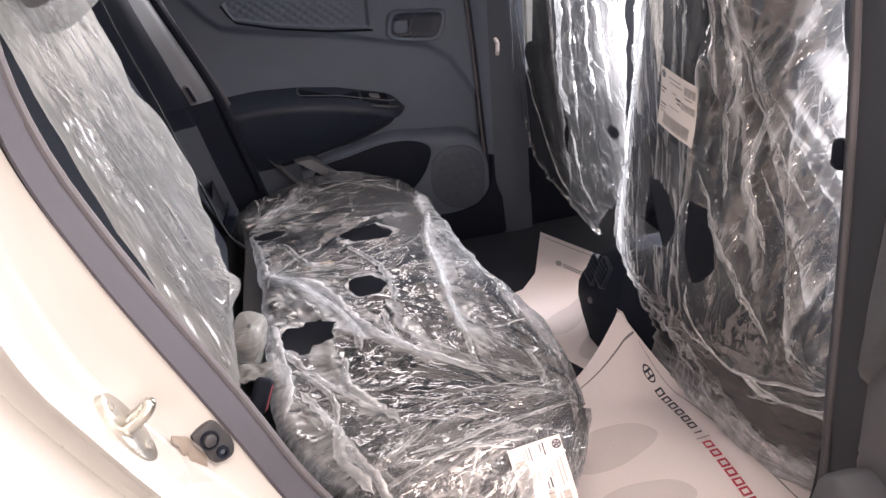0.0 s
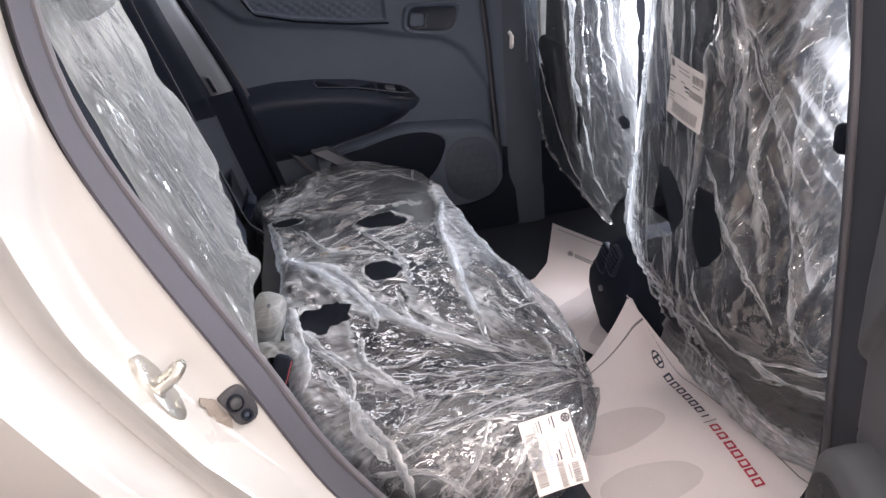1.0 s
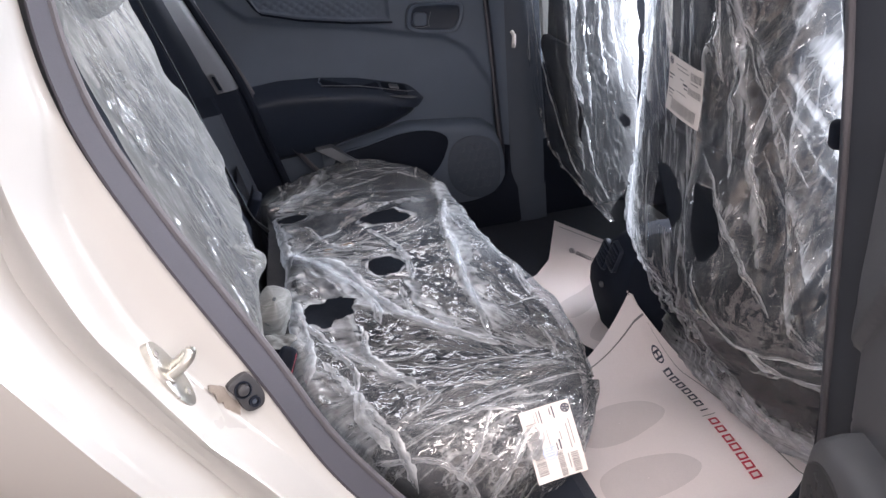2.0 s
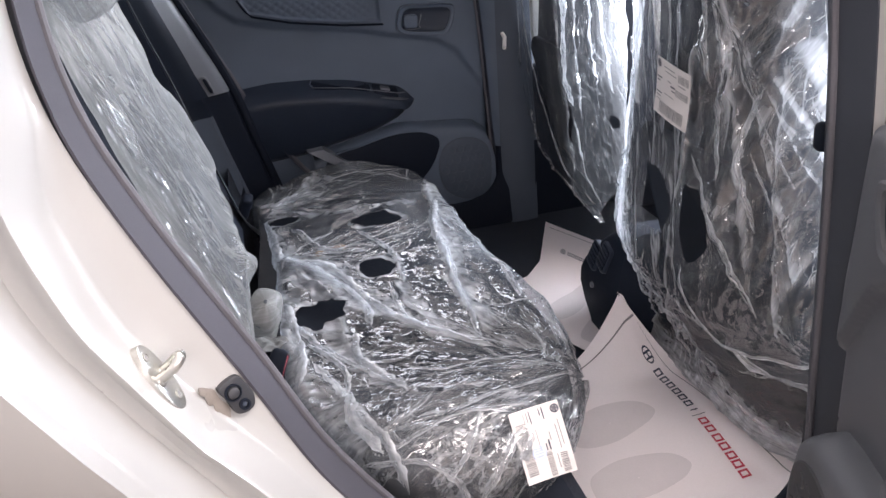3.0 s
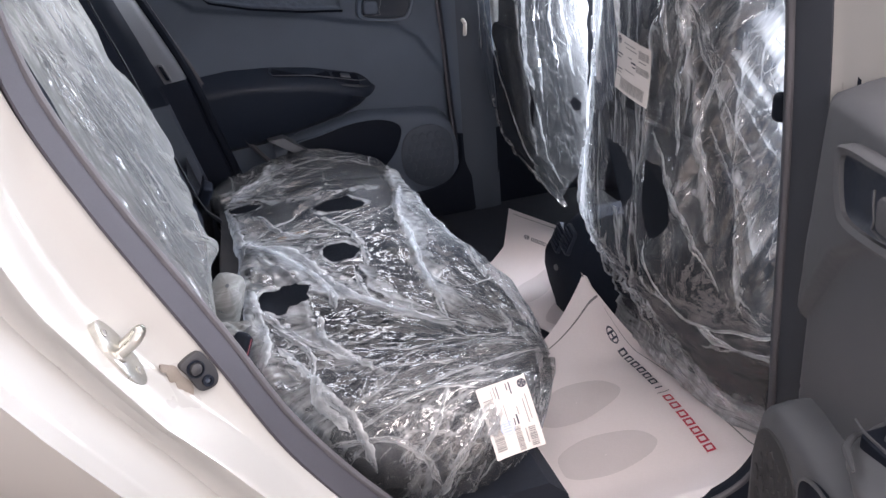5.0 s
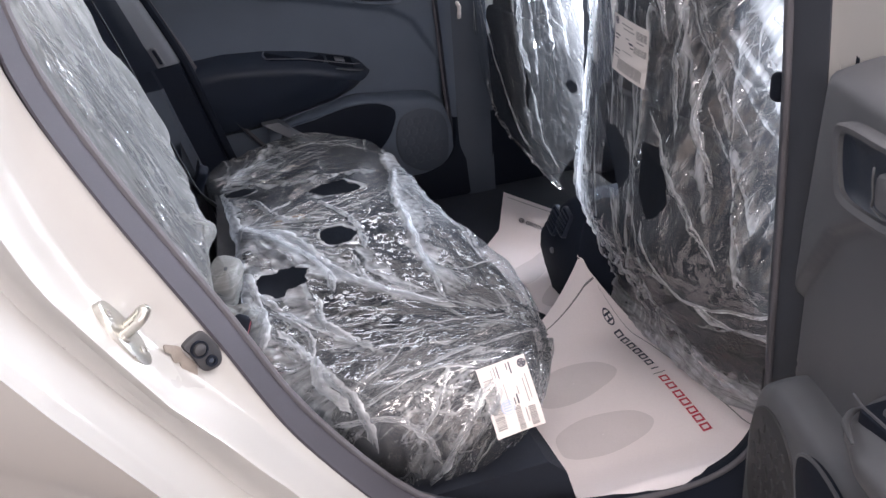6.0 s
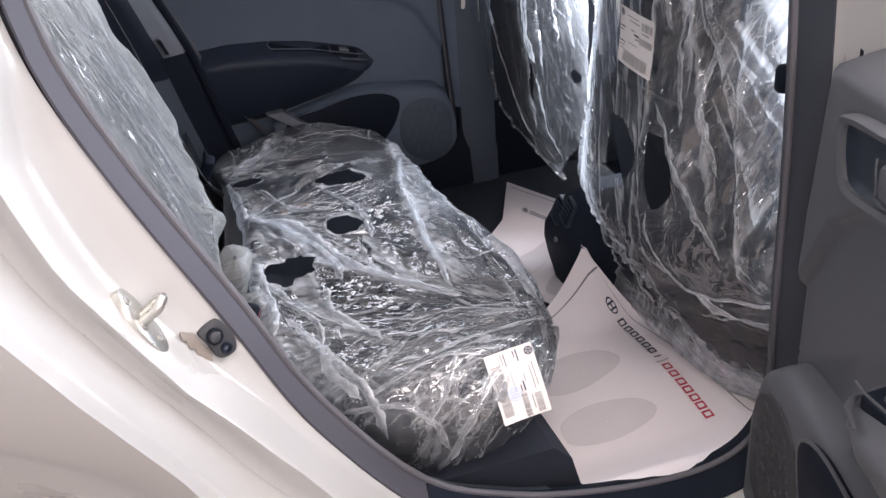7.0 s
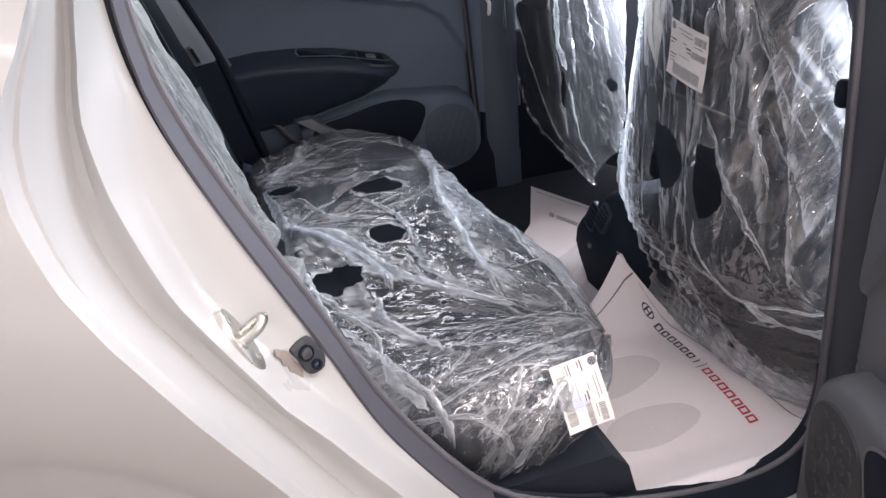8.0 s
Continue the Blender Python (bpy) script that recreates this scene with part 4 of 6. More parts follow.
BENCH_FOLDS = [([(0.060, 0.02), (0.125, -0.083), (0.168, -0.20), (0.170, -0.286)], 0.010, 0.75), ([(0.060, 0.01), (0.136, -0.059), (0.183, -0.208), (0.221, -0.303), (0.274, -0.370), (0.328, -0.413)], 0.009, 0.8),
               ([(0.221, -0.175), (0.224, -0.29), (0.265, -0.352), (0.31, -0.385)], 0.006, 0.65), ([(0.384, 0.188), (0.355, 0.081), (0.334, -0.028)], 0.010, 0.75), ([(0.347, -0.034), (0.324, -0.238), (0.313, -0.387)], 0.006, 0.7),
               ([(0.050, -0.15), (0.059, -0.304), (0.050, -0.41)], 0.009, 0.8), ([(0.056, -0.22), (0.117, -0.362), (0.165, -0.45), (0.183, -0.512)], 0.007, 0.75), ([(0.145, -0.285), (0.136, -0.364), (0.158, -0.423), (0.18, -0.467)], 0.008, 0.7),
               ([(0.072, -0.35), (0.108, -0.47), (0.107, -0.551), (0.132, -0.622)], 0.009, 0.75), ([(0.070, -0.28), (0.113, -0.392), (0.102, -0.468)], 0.006, 0.7), ([(0.13, -0.625), (0.222, -0.605), (0.284, -0.621)], 0.006, 0.45),
               ([(0.110, -0.52), (0.142, -0.626), (0.145, -0.683)], 0.008, 0.6), ([(0.034, 0.26), (0.050, 0.157), (0.056, 0.02)], 0.008, 0.75), ([(0.035, 0.258), (0.173, 0.395), (0.258, 0.415), (0.369, 0.337)], 0.007, 0.45),
               ([(0.205, 0.075), (0.250, -0.06), (0.245, -0.17)], 0.008, 0.6), ([(0.085, 0.17), (0.14, 0.02), (0.21, -0.02)], 0.008, 0.55), ([(0.10, -0.62), (0.18, -0.66), (0.22, -0.74)], 0.005, 0.5), ([(0.30, -0.62), (0.26, -0.68), (0.20, -0.76)], 0.005, 0.5), ([(0.33, -0.60), (0.31, -0.68), (0.27, -0.75)], 0.004, 0.5), ([(0.25, -0.60), (0.22, -0.66), (0.18, -0.70)], 0.004, 0.5), ([(0.186, -0.41), (0.238, -0.457), (0.318, -0.447), (0.392, -0.46)], 0.004, 0.5), ([(0.185, -0.502), (0.24, -0.54), (0.308, -0.552)], 0.004, 0.45),
               ([(0.324, -0.238), (0.368, -0.291), (0.432, -0.279)], 0.004, 0.4), ([(0.405, 0.16), (0.412, -0.025), (0.420, -0.158), (0.41, -0.281)], 0.007, 0.5), ([(0.05, -0.02), (0.09, 0.06), (0.17, 0.11)], 0.006, 0.6)]
arc = [(0.146 + 0.026 * math.cos(t), 0.048 + 0.013 * math.sin(t) + 0.10 * 0.026 * math.cos(t)) for t in np.linspace(-0.5, 3.9, 22)]
part("anchor_cover", tube([(x_, y_, float(bench_top(x_, y_)) - 0.006) for x_, y_ in arc], 0.0042, 8), M_TAN, cush, "tan brown oval anchor cover")
TORN = ((0.250, 0.118, 0.055, 0.036), (0.213, -0.090, 0.036, 0.042), (0.098, -0.200, 0.052, 0.046), (0.075, 0.225, 0.034, 0.026))
lesser = [f for f in fan_lines(random.Random(31), KNOTS, 0.5) if not any(((x_ - cx) / rx) ** 2 + ((y_ - cy) / ry) ** 2 < 1 for x_, y_ in spline(f[0], 5) for cx, cy, rx, ry in TORN)]
film_folds(bench_film, g, a, b, BENCH_FOLDS + lesser, M_FOLD, 7)

back = cush


def backface(y0, y1, nu, nv, off):
    s, w = np.meshgrid(np.linspace(0, 1, nu), np.linspace(y0, y1, nv), indexing="ij")
    z = 0.585 + 0.56 * s
    c = np.clip(np.abs((w - (y0 + y1) / 2) / ((y1 - y0) / 2)), 0, 1)
    x = 0.02 - (z - 0.672) * 0.358 + off - 0.06 * c**6 - 0.05 * smooth(s, 0.9, 1.0)
    return np.stack([x, w, z], -1), s, w


g, s, w = backface(-0.52, 0.52, 40, 60, -0.060)
g[..., 1] *= 1 - 0.10 * s
sheet("backrest", g, M_FABRIC, back, label="dark grey woven cloth")
sheet("backrest_rear", g + np.array([-0.10, 0, 0]), M_CARPET, back)
part("headrest", block((-0.145, -0.16, 1.16), (0.09, 0.24, 0.13), 0.045, 4), M_FABRIC, back)
for y in (-0.22, -0.10):
    part("headrest_post", tube([(-0.15, y, 1.08), (-0.148, y, 1.12)], 0.006, 8), M_CHROME, back)
g, s, w = backface(0, 1, 380, 300, 0.0)
zlow = 0.60 + 0.0 * w
g[..., 2] = zlow + (1.145 - zlow) * s
g[..., 0] = np.minimum(0.008, 0.02 - (g[..., 2] - 0.672) * 0.358)
q = w[...]
ylo = np.interp(g[..., 2], (0.60, 0.70, 0.80, 0.89, 0.96, 1.016, 1.07, 1.15), (-0.50, -0.535, -0.52, -0.495, -0.480, -0.465, -0.435, -0.38))
yhi = np.interp(g[..., 2], (0.60, 0.625, 0.655, 0.672, 0.70, 0.722, 0.735, 0.75, 0.775, 0.80, 0.845, 0.89, 0.92, 0.945, 0.98, 1.02, 1.05, 1.15), (-0.42, -0.33, -0.17, -0.135, -0.19, -0.235, -0.16, -0.08, 0.01, 0.06, 0.065, 0.06, 0.02, 0.0, 0.035, 0.055, 0.08, 0.12))
g[..., 1] = ylo + (yhi - ylo) * w + 0.008 * perlin(g[..., 2] / 0.05, w * 2, 5)
g[..., 0] += 0.022 * np.exp(-(((g[..., 2] - 0.712) / 0.03) ** 2)) * np.exp(-(((w - 0.86) / 0.16) ** 2)) - 0.008
a, b = g[..., 1], g[..., 2]
h1, n1 = folds(a, b, 31, -20, 30, (0.08, 0.055, 0.04))
d = 0.012 * h1 + 0.006 * perlin(a / 0.08, b / 0.12, 37) + creases(b, a - 0.25 * b, 35, (0.080, 0.040, 0.020), 3.5, 0.032) + facets(b, a - 0.25 * b, 36, 0, 3.5, (0.030, 0.014, 0.008), 0.055)
milk = 0.5 * np.clip(np.abs(w - 0.5) * 2, 0, 1) ** 6 + 0.4 * smooth(-b, -0.72, -0.64) + 0.4 * streaks(a, b, 91, 75, 0.03) + 0.3 * streaks(a, b, 95, 120, 0.03) + 0.25 * np.clip(perlin(a / 0.07, b / 0.12, 71) * 2, 0, 1)
g = cloth(g, -d)
back_film = film_cover("milky wrinkled plastic film over the rear backrest", g, M_FILM2, milk, None, (b / 2.2, a - 0.3 * b, 0 * a + 0.8), (95,), ("lower_gather", "back_sheet"))
rnd = random.Random(41)
lines = []
for k in range(16):
    z0, y0, ln = rnd.uniform(0.72, 1.12), rnd.uniform(-0.46, 0.0), rnd.uniform(0.08, 0.26)
    lean = rnd.uniform(-0.35, 0.25)
    lines.append(([(y0, z0), (y0 + lean * ln * 0.4, z0 - ln * 0.5), (y0 + lean * ln, z0 - ln)], rnd.uniform(0.002, 0.008), rnd.uniform(0.3, 0.8)))
film_folds(back_film, g, a, b, lines, M_FILM2, 9)
g2 = block((-0.13, -0.155, 1.15), (0.12, 0.28, 0.17), 0.06, 5)
tagged(part("plastic_headrest_bag", g2, M_FILM2), "clear plastic bag over the rear headrest", "plastic cover")

# belts and buckles between cushion and backrest


def webbing(name, pts, wide, across, label, mat=M_WEB):
    p = spline(pts, 8)
    t = np.gradient(p, axis=0)
    t /= np.linalg.norm(t, axis=1, keepdims=True)
    side_ = np.cross(t, np.array(across, float))
    side_ /= np.linalg.norm(side_, axis=1, keepdims=True)
    n = np.cross(side_, t)
    rings = [p + side_ * (wide / 2) * u + n * 0.0007 * v for u, v in ((-1, 0), (-0.97, 1), (0.97, 1), (1, 0), (0.97, -1), (-0.97, -1))]
    return tagged(part(name, loft(rings, ring=True), mat), label, "seat belt", "seat belts")


webbing("seat_belt", [(-0.165, 0.27, 1.20), (-0.122, 0.24, 1.02), (-0.080, 0.22, 0.88), (-0.035, 0.225, 0.70), (-0.005, 0.222, 0.60), (0.024, 0.205, 0.565)], 0.046, (0.9, 0.2, 0.3), "grey webbing seat belt down the rear backrest")
webbing("seat_belt", [(0.040, 0.36, 0.535), (0.040, 0.28, 0.550), (0.038, 0.18, 0.558), (0.029, 0.05, 0.556), (0.021, -0.07, 0.550), (0.012, -0.2, 0.535)], 0.036, (0.25, 0.0, 1.0), "black webbing seat belt tucked behind the bench cushion", M_STRAP)
bt = thing("belt_buckle", (0.0, 0.235, 0.60), "black belt buckle with a small paper tag", "belt buckle", "belt buckles")
part("buckle_body", block((0.002, 0.245, 0.612), (0.022, 0.030, 0.058), 0.006, 3, pose(0, 0, 0, 20, 25, 0)), M_BLACK, bt)
part("paper_tag", block((0.004, 0.262, 0.628), (0.002, 0.034, 0.026), 0.0006, 1, pose(0, 0, 0, 25, 15, 10)), M_BLACK, bt)
for k in range(3):
    part("tag_print", block((0.0058 + 0.0005 * k, 0.270 - 0.008 * k, 0.627), (0.0006, 0.002, 0.014), 0.0, 1, pose(0, 0, 0, 25, 15, 10)), M_TAG, bt)
for (cx, cy, cz), ax, col in (((0.014, -0.262, 0.622), 25, False), ((0.024, -0.372, 0.602), 55, True)):
    bk = thing("belt_buckle", (cx, cy, cz - 0.03), "black belt buckle wrapped in clear film" if not col else "black belt buckle with a red release button", "belt buckle", "belt buckles")
    m = pose(0, 0, 0, ax, 20, -15)
    part("buckle_body", block((cx, cy, cz), (0.022, 0.046, 0.070), 0.007, 3, m), M_TRIM2 if not col else M_BLACK, bk)
    if col:
        part("release_button", block(Vector((cx, cy, cz)) + m @ Vector((0.002, 0, 0.020)), (0.019, 0.036, 0.018), 0.003, 2, m), M_REDBTN, bk, "red press button")
u, v = np.meshgrid(np.linspace(0, math.tau, 60), np.linspace(-1, 1, 40), indexing="ij")
px, py, pz = 0.024 * np.sign(np.cos(u)) * np.abs(np.cos(u)) ** 0.6, 0.035 * np.sign(np.sin(u)) * np.abs(np.sin(u)) ** 0.6, 0.042 * v
taper = (1 - 0.9 * np.abs(v) ** 7) * (1 + 0.10 * perlin(u * 1.6, v * 3, 3))
m = np.array(pose(0.014, -0.262, 0.622, 25, 20, -15))
g = np.stack([px * taper, py * taper, pz], -1) @ m[:3, :3].T + m[:3, 3]
tagged(sheet("plastic_buckle_bag", g, M_FILM2, None, 0.35 + 0.4 * np.clip(np.abs(v), 0, 1) ** 4 + 0.6 * perlin(u * 2, v * 4, 8)), "clear plastic bag tied round a belt buckle", "plastic cover")
u, v = np.meshgrid(np.linspace(0, 1, 60), np.linspace(0, 1, 40), indexing="ij")
g = np.stack([-0.02 + 0.055 * v + 0.01 * np.sin(u * 5), -0.30 - 0.07 * u, 0.616 - 0.012 * v + 0.010 * perlin(u * 5, v * 4, 2) + 0.018 * u], -1)
tagged(sheet("plastic_scrap", g, M_FILM2, None, 0.3 + 0.4 * np.abs(perlin(u * 6, v * 3, 4))), "loose flap of clear plastic film by the buckles", "plastic cover")

# ---------------------------------------------------------------- front seats


def front_seat(cx, cy):
    seat = thing("front_seat", (cx + 0.35, cy, 0.33), "dark cloth front seat seen from behind under plastic film", "car seat", "front seats")
    g = polar_pad(spline([(-0.195, -0.34), (0.195, -0.34), (0.205, -0.05), (0.160, 0.16), (0.125, 0.36), (-0.125, 0.36), (-0.160, 0.16), (-0.205, -0.05)], 5, True), 0, 0, lambda x, y: 0.0 * x, 0.14, 40, 80, 0.05, 0.95)
    g = np.stack([cx + 0.022 - g[..., 2] + 0.02 * ((g[..., 0] / 0.23) ** 2), cy + g[..., 0], 0.80 + g[..., 1]], -1)
    g[..., 0] += 0.26 * np.clip(0.76 - g[..., 2], 0, 1)
    sheet("backrest", g, M_GREYFAB, seat, label="dark grey woven backrest")
    part("back_pocket", slab(rounded(0.34, 0.30, 0.03), lambda a, b, d: (cx + 0.03 - d + 0.26 * max(0, 0.10 - b), cy + a, 0.66 + b), -0.01, 0.014, 0.006, 3), M_FABRIC, seat, "black map pocket")
    part("seat_base", block((cx + 0.43, cy, 0.47), (0.50, 0.48, 0.15), 0.05, 4), M_FABRIC, seat)
    part("headrest", block((cx + 0.06, cy, 1.27), (0.11, 0.26, 0.17), 0.05, 4), M_FABRIC, seat)
    for k in (-0.07, 0.07):
        part("headrest_post", tube([(cx + 0.07, cy + k, 1.14), (cx + 0.065, cy + k, 1.21)], 0.006, 8), M_CHROME, seat)
    return seat


front_seat(0.638, -0.36)
front_seat(0.735, 0.42)
# film on the driver's side seat: hangs straight, flares to the floor
s, w = np.meshgrid(np.linspace(0, 1, 520), np.linspace(-1, 1, 380), indexing="ij")
z = 0.335 + 0.87 * s
yin = np.interp(z, (0.335, 0.42, 0.50, 0.61, 0.70, 0.85, 1.0, 1.2), (0.01, -0.05, -0.095, -0.114, -0.130, -0.155, -0.172, -0.18))
yout = np.interp(z, (0.335, 0.45, 0.60, 0.80, 0.90, 1.0, 1.2), (-0.60, -0.625, -0.635, -0.63, -0.59, -0.555, -0.53))
y = (yin + yout) / 2 - w * (yin - yout) / 2 * -1
x = 0.612 + 0.105 * smooth(-z, -0.62, -0.36) + 0.055 * np.abs(w) ** 4 + 0.05 * smooth(-y, 0.42, 0.64) - 0.016 * np.exp(-(((y + 0.47) / 0.08) ** 2 + ((z - 0.69) / 0.12) ** 2))
g = np.stack([x, y, z], -1)
h1, n1 = folds(y + 0.15 * (z - 0.7), z, 43, 0, 12, (0.085, 0.06, 0.045))
low = smooth(-z, -0.62, -0.50)
h3, n3 = folds(y, z, 53, 90, 22, (0.06, 0.04))
rnd, tucks = random.Random(21), np.zeros_like(y)
wy = y + 0.004 * perlin(y / 0.02, z / 0.05, 8)
for k in range(60):
    y0, z0, ln = rnd.uniform(-0.63, -0.17), rnd.uniform(0.5, 1.2), rnd.uniform(0.08, 0.35)
    lean = (-0.45 if y0 < -0.5 else -0.12) * rnd.uniform(0.2, 1.4)
    tucks = np.maximum(tucks, rnd.uniform(0.15, 0.55) * flap(wy, z, [(y0 - lean * ln, z0 + ln), (y0, z0), (y0 + 0.3 * lean * ln, z0 - 0.4 * ln)], rnd.choice((-1, 1)) * rnd.uniform(0.004, 0.014), 0.0016))
taut = smooth(y, -0.44, -0.36)
slant = y + 0.3 * (z - 0.7)
crisp = (creases(z, slant, 45, (0.060, 0.030, 0.016), 3.5, 0.20) + facets(z, slant, 46, 0, 3.0, (0.036, 0.020, 0.011, 0.007), 0.16)) * (1 - taut) * (1 - low)
crisp = crisp + (creases(z, y, 55, (0.050, 0.028, 0.016), 9.0, 0.13) + facets(z, y, 56, 0, 7.0, (0.024, 0.012), 0.08)) * taut * (1 - low) + (creases(y, z + 0.2 * y, 65, (0.044, 0.024, 0.013), 7.0, 0.24) + facets(y, z + 0.2 * y, 66, 0, 8.0, (0.018, 0.010), 0.10)) * low
d = 0.002 * tucks + 0.03 * h1 * (1 - 0.6 * low) + 0.03 * h3 * low + 0.004 * perlin(y / 0.05, z / 0.2, 47) - 0.003 + crisp
seam = ridge(y, z, [(-0.19, 1.20), (-0.165, 0.9), (-0.145, 0.72), (-0.14, 0.5), (-0.08, 0.35)], 0.034)
pleat = np.maximum.reduce([ridge(y, z, p, 0.006) for p in ([(-0.416, 0.96), (-0.401, 0.82), (-0.40, 0.76)], [(-0.468, 0.97), (-0.504, 0.83), (-0.53, 0.70)], [(-0.531, 0.94), (-0.569, 0.89), (-0.62, 0.80)], [(-0.30, 1.2), (-0.255, 0.95), (-0.26, 0.86)], [(-0.42, 0.60), (-0.52, 0.53), (-0.63, 0.52)], [(-0.38, 0.70), (-0.36, 0.58), (-0.25, 0.42)])])
# a streak and a patch of milk paint glare on the upper outer film
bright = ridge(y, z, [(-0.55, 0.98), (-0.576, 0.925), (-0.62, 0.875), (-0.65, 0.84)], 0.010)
glare_milk = smooth(-y, 0.52, 0.60) * smooth(z, 0.80, 0.98)
milk = np.maximum.reduce([0.7 * seam, 0.5 * pleat, 0.9 * bright, 0.7 * glare_milk, tucks]) + 0.1 * streaks(y, z, 101, 85, 0.03, 8) + 0.3 * streaks(y, z, 105, 60, 0.035) + 0.55 * smooth(-z, -0.44, -0.36) + 0.20 * np.clip(0.35 + 1.6 * perlin(slant / 0.028, z / 0.22, 95) + 0.8 * perlin(slant / 0.009, z / 0.08, 96), 0, 1) + 0.10 * np.clip(perlin(y / 0.05, z / 0.2, 5) * 2, 0, 1)
holes = inside(y, z, -0.312, 0.726, 0.060, 0.052, 0, 0.12) & (y < -0.286 - 0.10 * (z - 0.726)) | inside(y, z, -0.424, 0.725, 0.056, 0.056, 0, 0.12) & (y < -0.432 + 0.16 * (z - 0.69))
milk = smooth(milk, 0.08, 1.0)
g = cloth(g, d + 0.008 * seam + 0.005 * pleat)
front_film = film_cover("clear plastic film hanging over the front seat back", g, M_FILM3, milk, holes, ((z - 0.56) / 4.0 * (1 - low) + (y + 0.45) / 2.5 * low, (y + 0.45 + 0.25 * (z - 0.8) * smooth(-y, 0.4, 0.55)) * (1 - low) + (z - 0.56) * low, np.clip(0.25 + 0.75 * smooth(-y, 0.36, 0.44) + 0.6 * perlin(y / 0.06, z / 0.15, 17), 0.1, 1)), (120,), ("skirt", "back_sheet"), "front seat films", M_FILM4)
FRONT_FOLDS = [([(-0.473, 0.975), (-0.464, 0.887), (-0.482, 0.799)], 0.006, 0.5), ([(-0.518, 0.928), (-0.505, 0.844), (-0.535, 0.743)], 0.005, 0.5), ([(-0.560, 0.960), (-0.603, 0.906), (-0.640, 0.888)], 0.007, 0.8),
               ([(-0.567, 0.912), (-0.605, 0.850), (-0.635, 0.80)], 0.004, 0.5), ([(-0.427, 0.827), (-0.506, 0.704), (-0.547, 0.628)], 0.006, 0.45), ([(-0.470, 0.537), (-0.56, 0.560), (-0.63, 0.59)], 0.004, 0.7),
               ([(-0.480, 0.500), (-0.56, 0.520), (-0.62, 0.55)], 0.005, 0.7), ([(-0.18, 0.62), (-0.22, 0.52), (-0.32, 0.44), (-0.43, 0.39), (-0.55, 0.36)], 0.012, 0.6),
               ([(-0.425, 0.668), (-0.469, 0.571), (-0.557, 0.525)], 0.005, 0.5), ([(-0.165, 1.15), (-0.155, 0.90), (-0.150, 0.70), (-0.15, 0.56)], 0.012, 0.7), ([(-0.20, 1.15), (-0.205, 0.95), (-0.19, 0.76), (-0.20, 0.60)], 0.006, 0.4),
               ([(-0.16, 0.62), (-0.19, 0.50), (-0.28, 0.40), (-0.40, 0.352)], 0.006, 0.55)]
rnd = random.Random(51)
for k in range(26):
    y0, z0, ln = rnd.uniform(-0.62, -0.20), rnd.uniform(0.55, 1.15), rnd.uniform(0.06, 0.22)
    if -0.50 < y0 < -0.27 and z0 - ln < 0.79 and z0 > 0.66:
        z0 += 0.26
    lean = (-0.5 if y0 < -0.45 else -0.1) * rnd.uniform(0.0, 1.3)
    FRONT_FOLDS.append(([(y0, z0), (y0 + lean * ln * 0.4, z0 - ln * 0.5), (y0 + lean * ln, z0 - ln)], rnd.uniform(0.0015, 0.005), rnd.uniform(0.15, 0.5)))
film_folds(front_film, g, y, z, FRONT_FOLDS, M_FOLD, 11)
# film on the far front seat
z = 0.465 + 0.735 * s
yin = np.interp(z, (0.36, 0.50, 0.70, 1.2), (0.0, -0.02, -0.04, -0.02))
yout = np.interp(z, (0.36, 0.455, 0.478, 0.50, 0.542, 0.60, 0.668, 0.76, 0.845, 1.2), (0.04, 0.10, 0.17, 0.25, 0.39, 0.47, 0.522, 0.558, 0.558, 0.54))
y = (yin + yout) / 2 + w * (yout - yin) / 2
x = 0.690 + 0.06 * smooth(-z, -0.60, -0.40) + 0.02 * np.abs(w) ** 4
g = np.stack([x, y, z], -1)
h1, n1 = folds(y - 0.3 * (z - 0.7), z, 63, 0, 18, (0.07, 0.05, 0.035))
h2 = 0.004 * perlin(y / 0.05, z / 0.15, 67)
rough_ = smooth(-y, -0.26, -0.18)
seam = np.maximum(ridge(y, z, [(0.27, 1.2), (0.275, 0.92), (0.26, 0.80), (0.21, 0.70), (0.18, 0.60)], 0.012), ridge(y, z, [(0.185, 1.0), (0.16, 0.80), (0.14, 0.72)], 0.006))
d = -(0.018 * h1 + h2 * (0.3 + 0.7 * rough_)) - 0.006 * seam + (creases(z, y - 0.2 * z, 75, (0.040, 0.020), 3.0, 0.16) + facets(z, y - 0.2 * z, 76, 0, 2.2, (0.022, 0.013, 0.008), 0.18)) * rough_ + creases(z, y - 0.3 * z, 85, (0.05, 0.03, 0.018), 9.0, 0.09) * (1 - rough_)
rnd, tucks = random.Random(23), np.zeros_like(y)
for k in range(26):
    y0, z0, ln = rnd.uniform(0.04, 0.6), rnd.uniform(0.5, 1.2), rnd.uniform(0.08, 0.3)
    tucks = np.maximum(tucks, rnd.uniform(0.1, 0.4) * flap(y, z, [(y0 + 0.35 * ln, z0 + ln), (y0, z0), (y0 - 0.1 * ln, z0 - 0.4 * ln)], rnd.choice((-1, 1)) * rnd.uniform(0.004, 0.014), 0.0018))
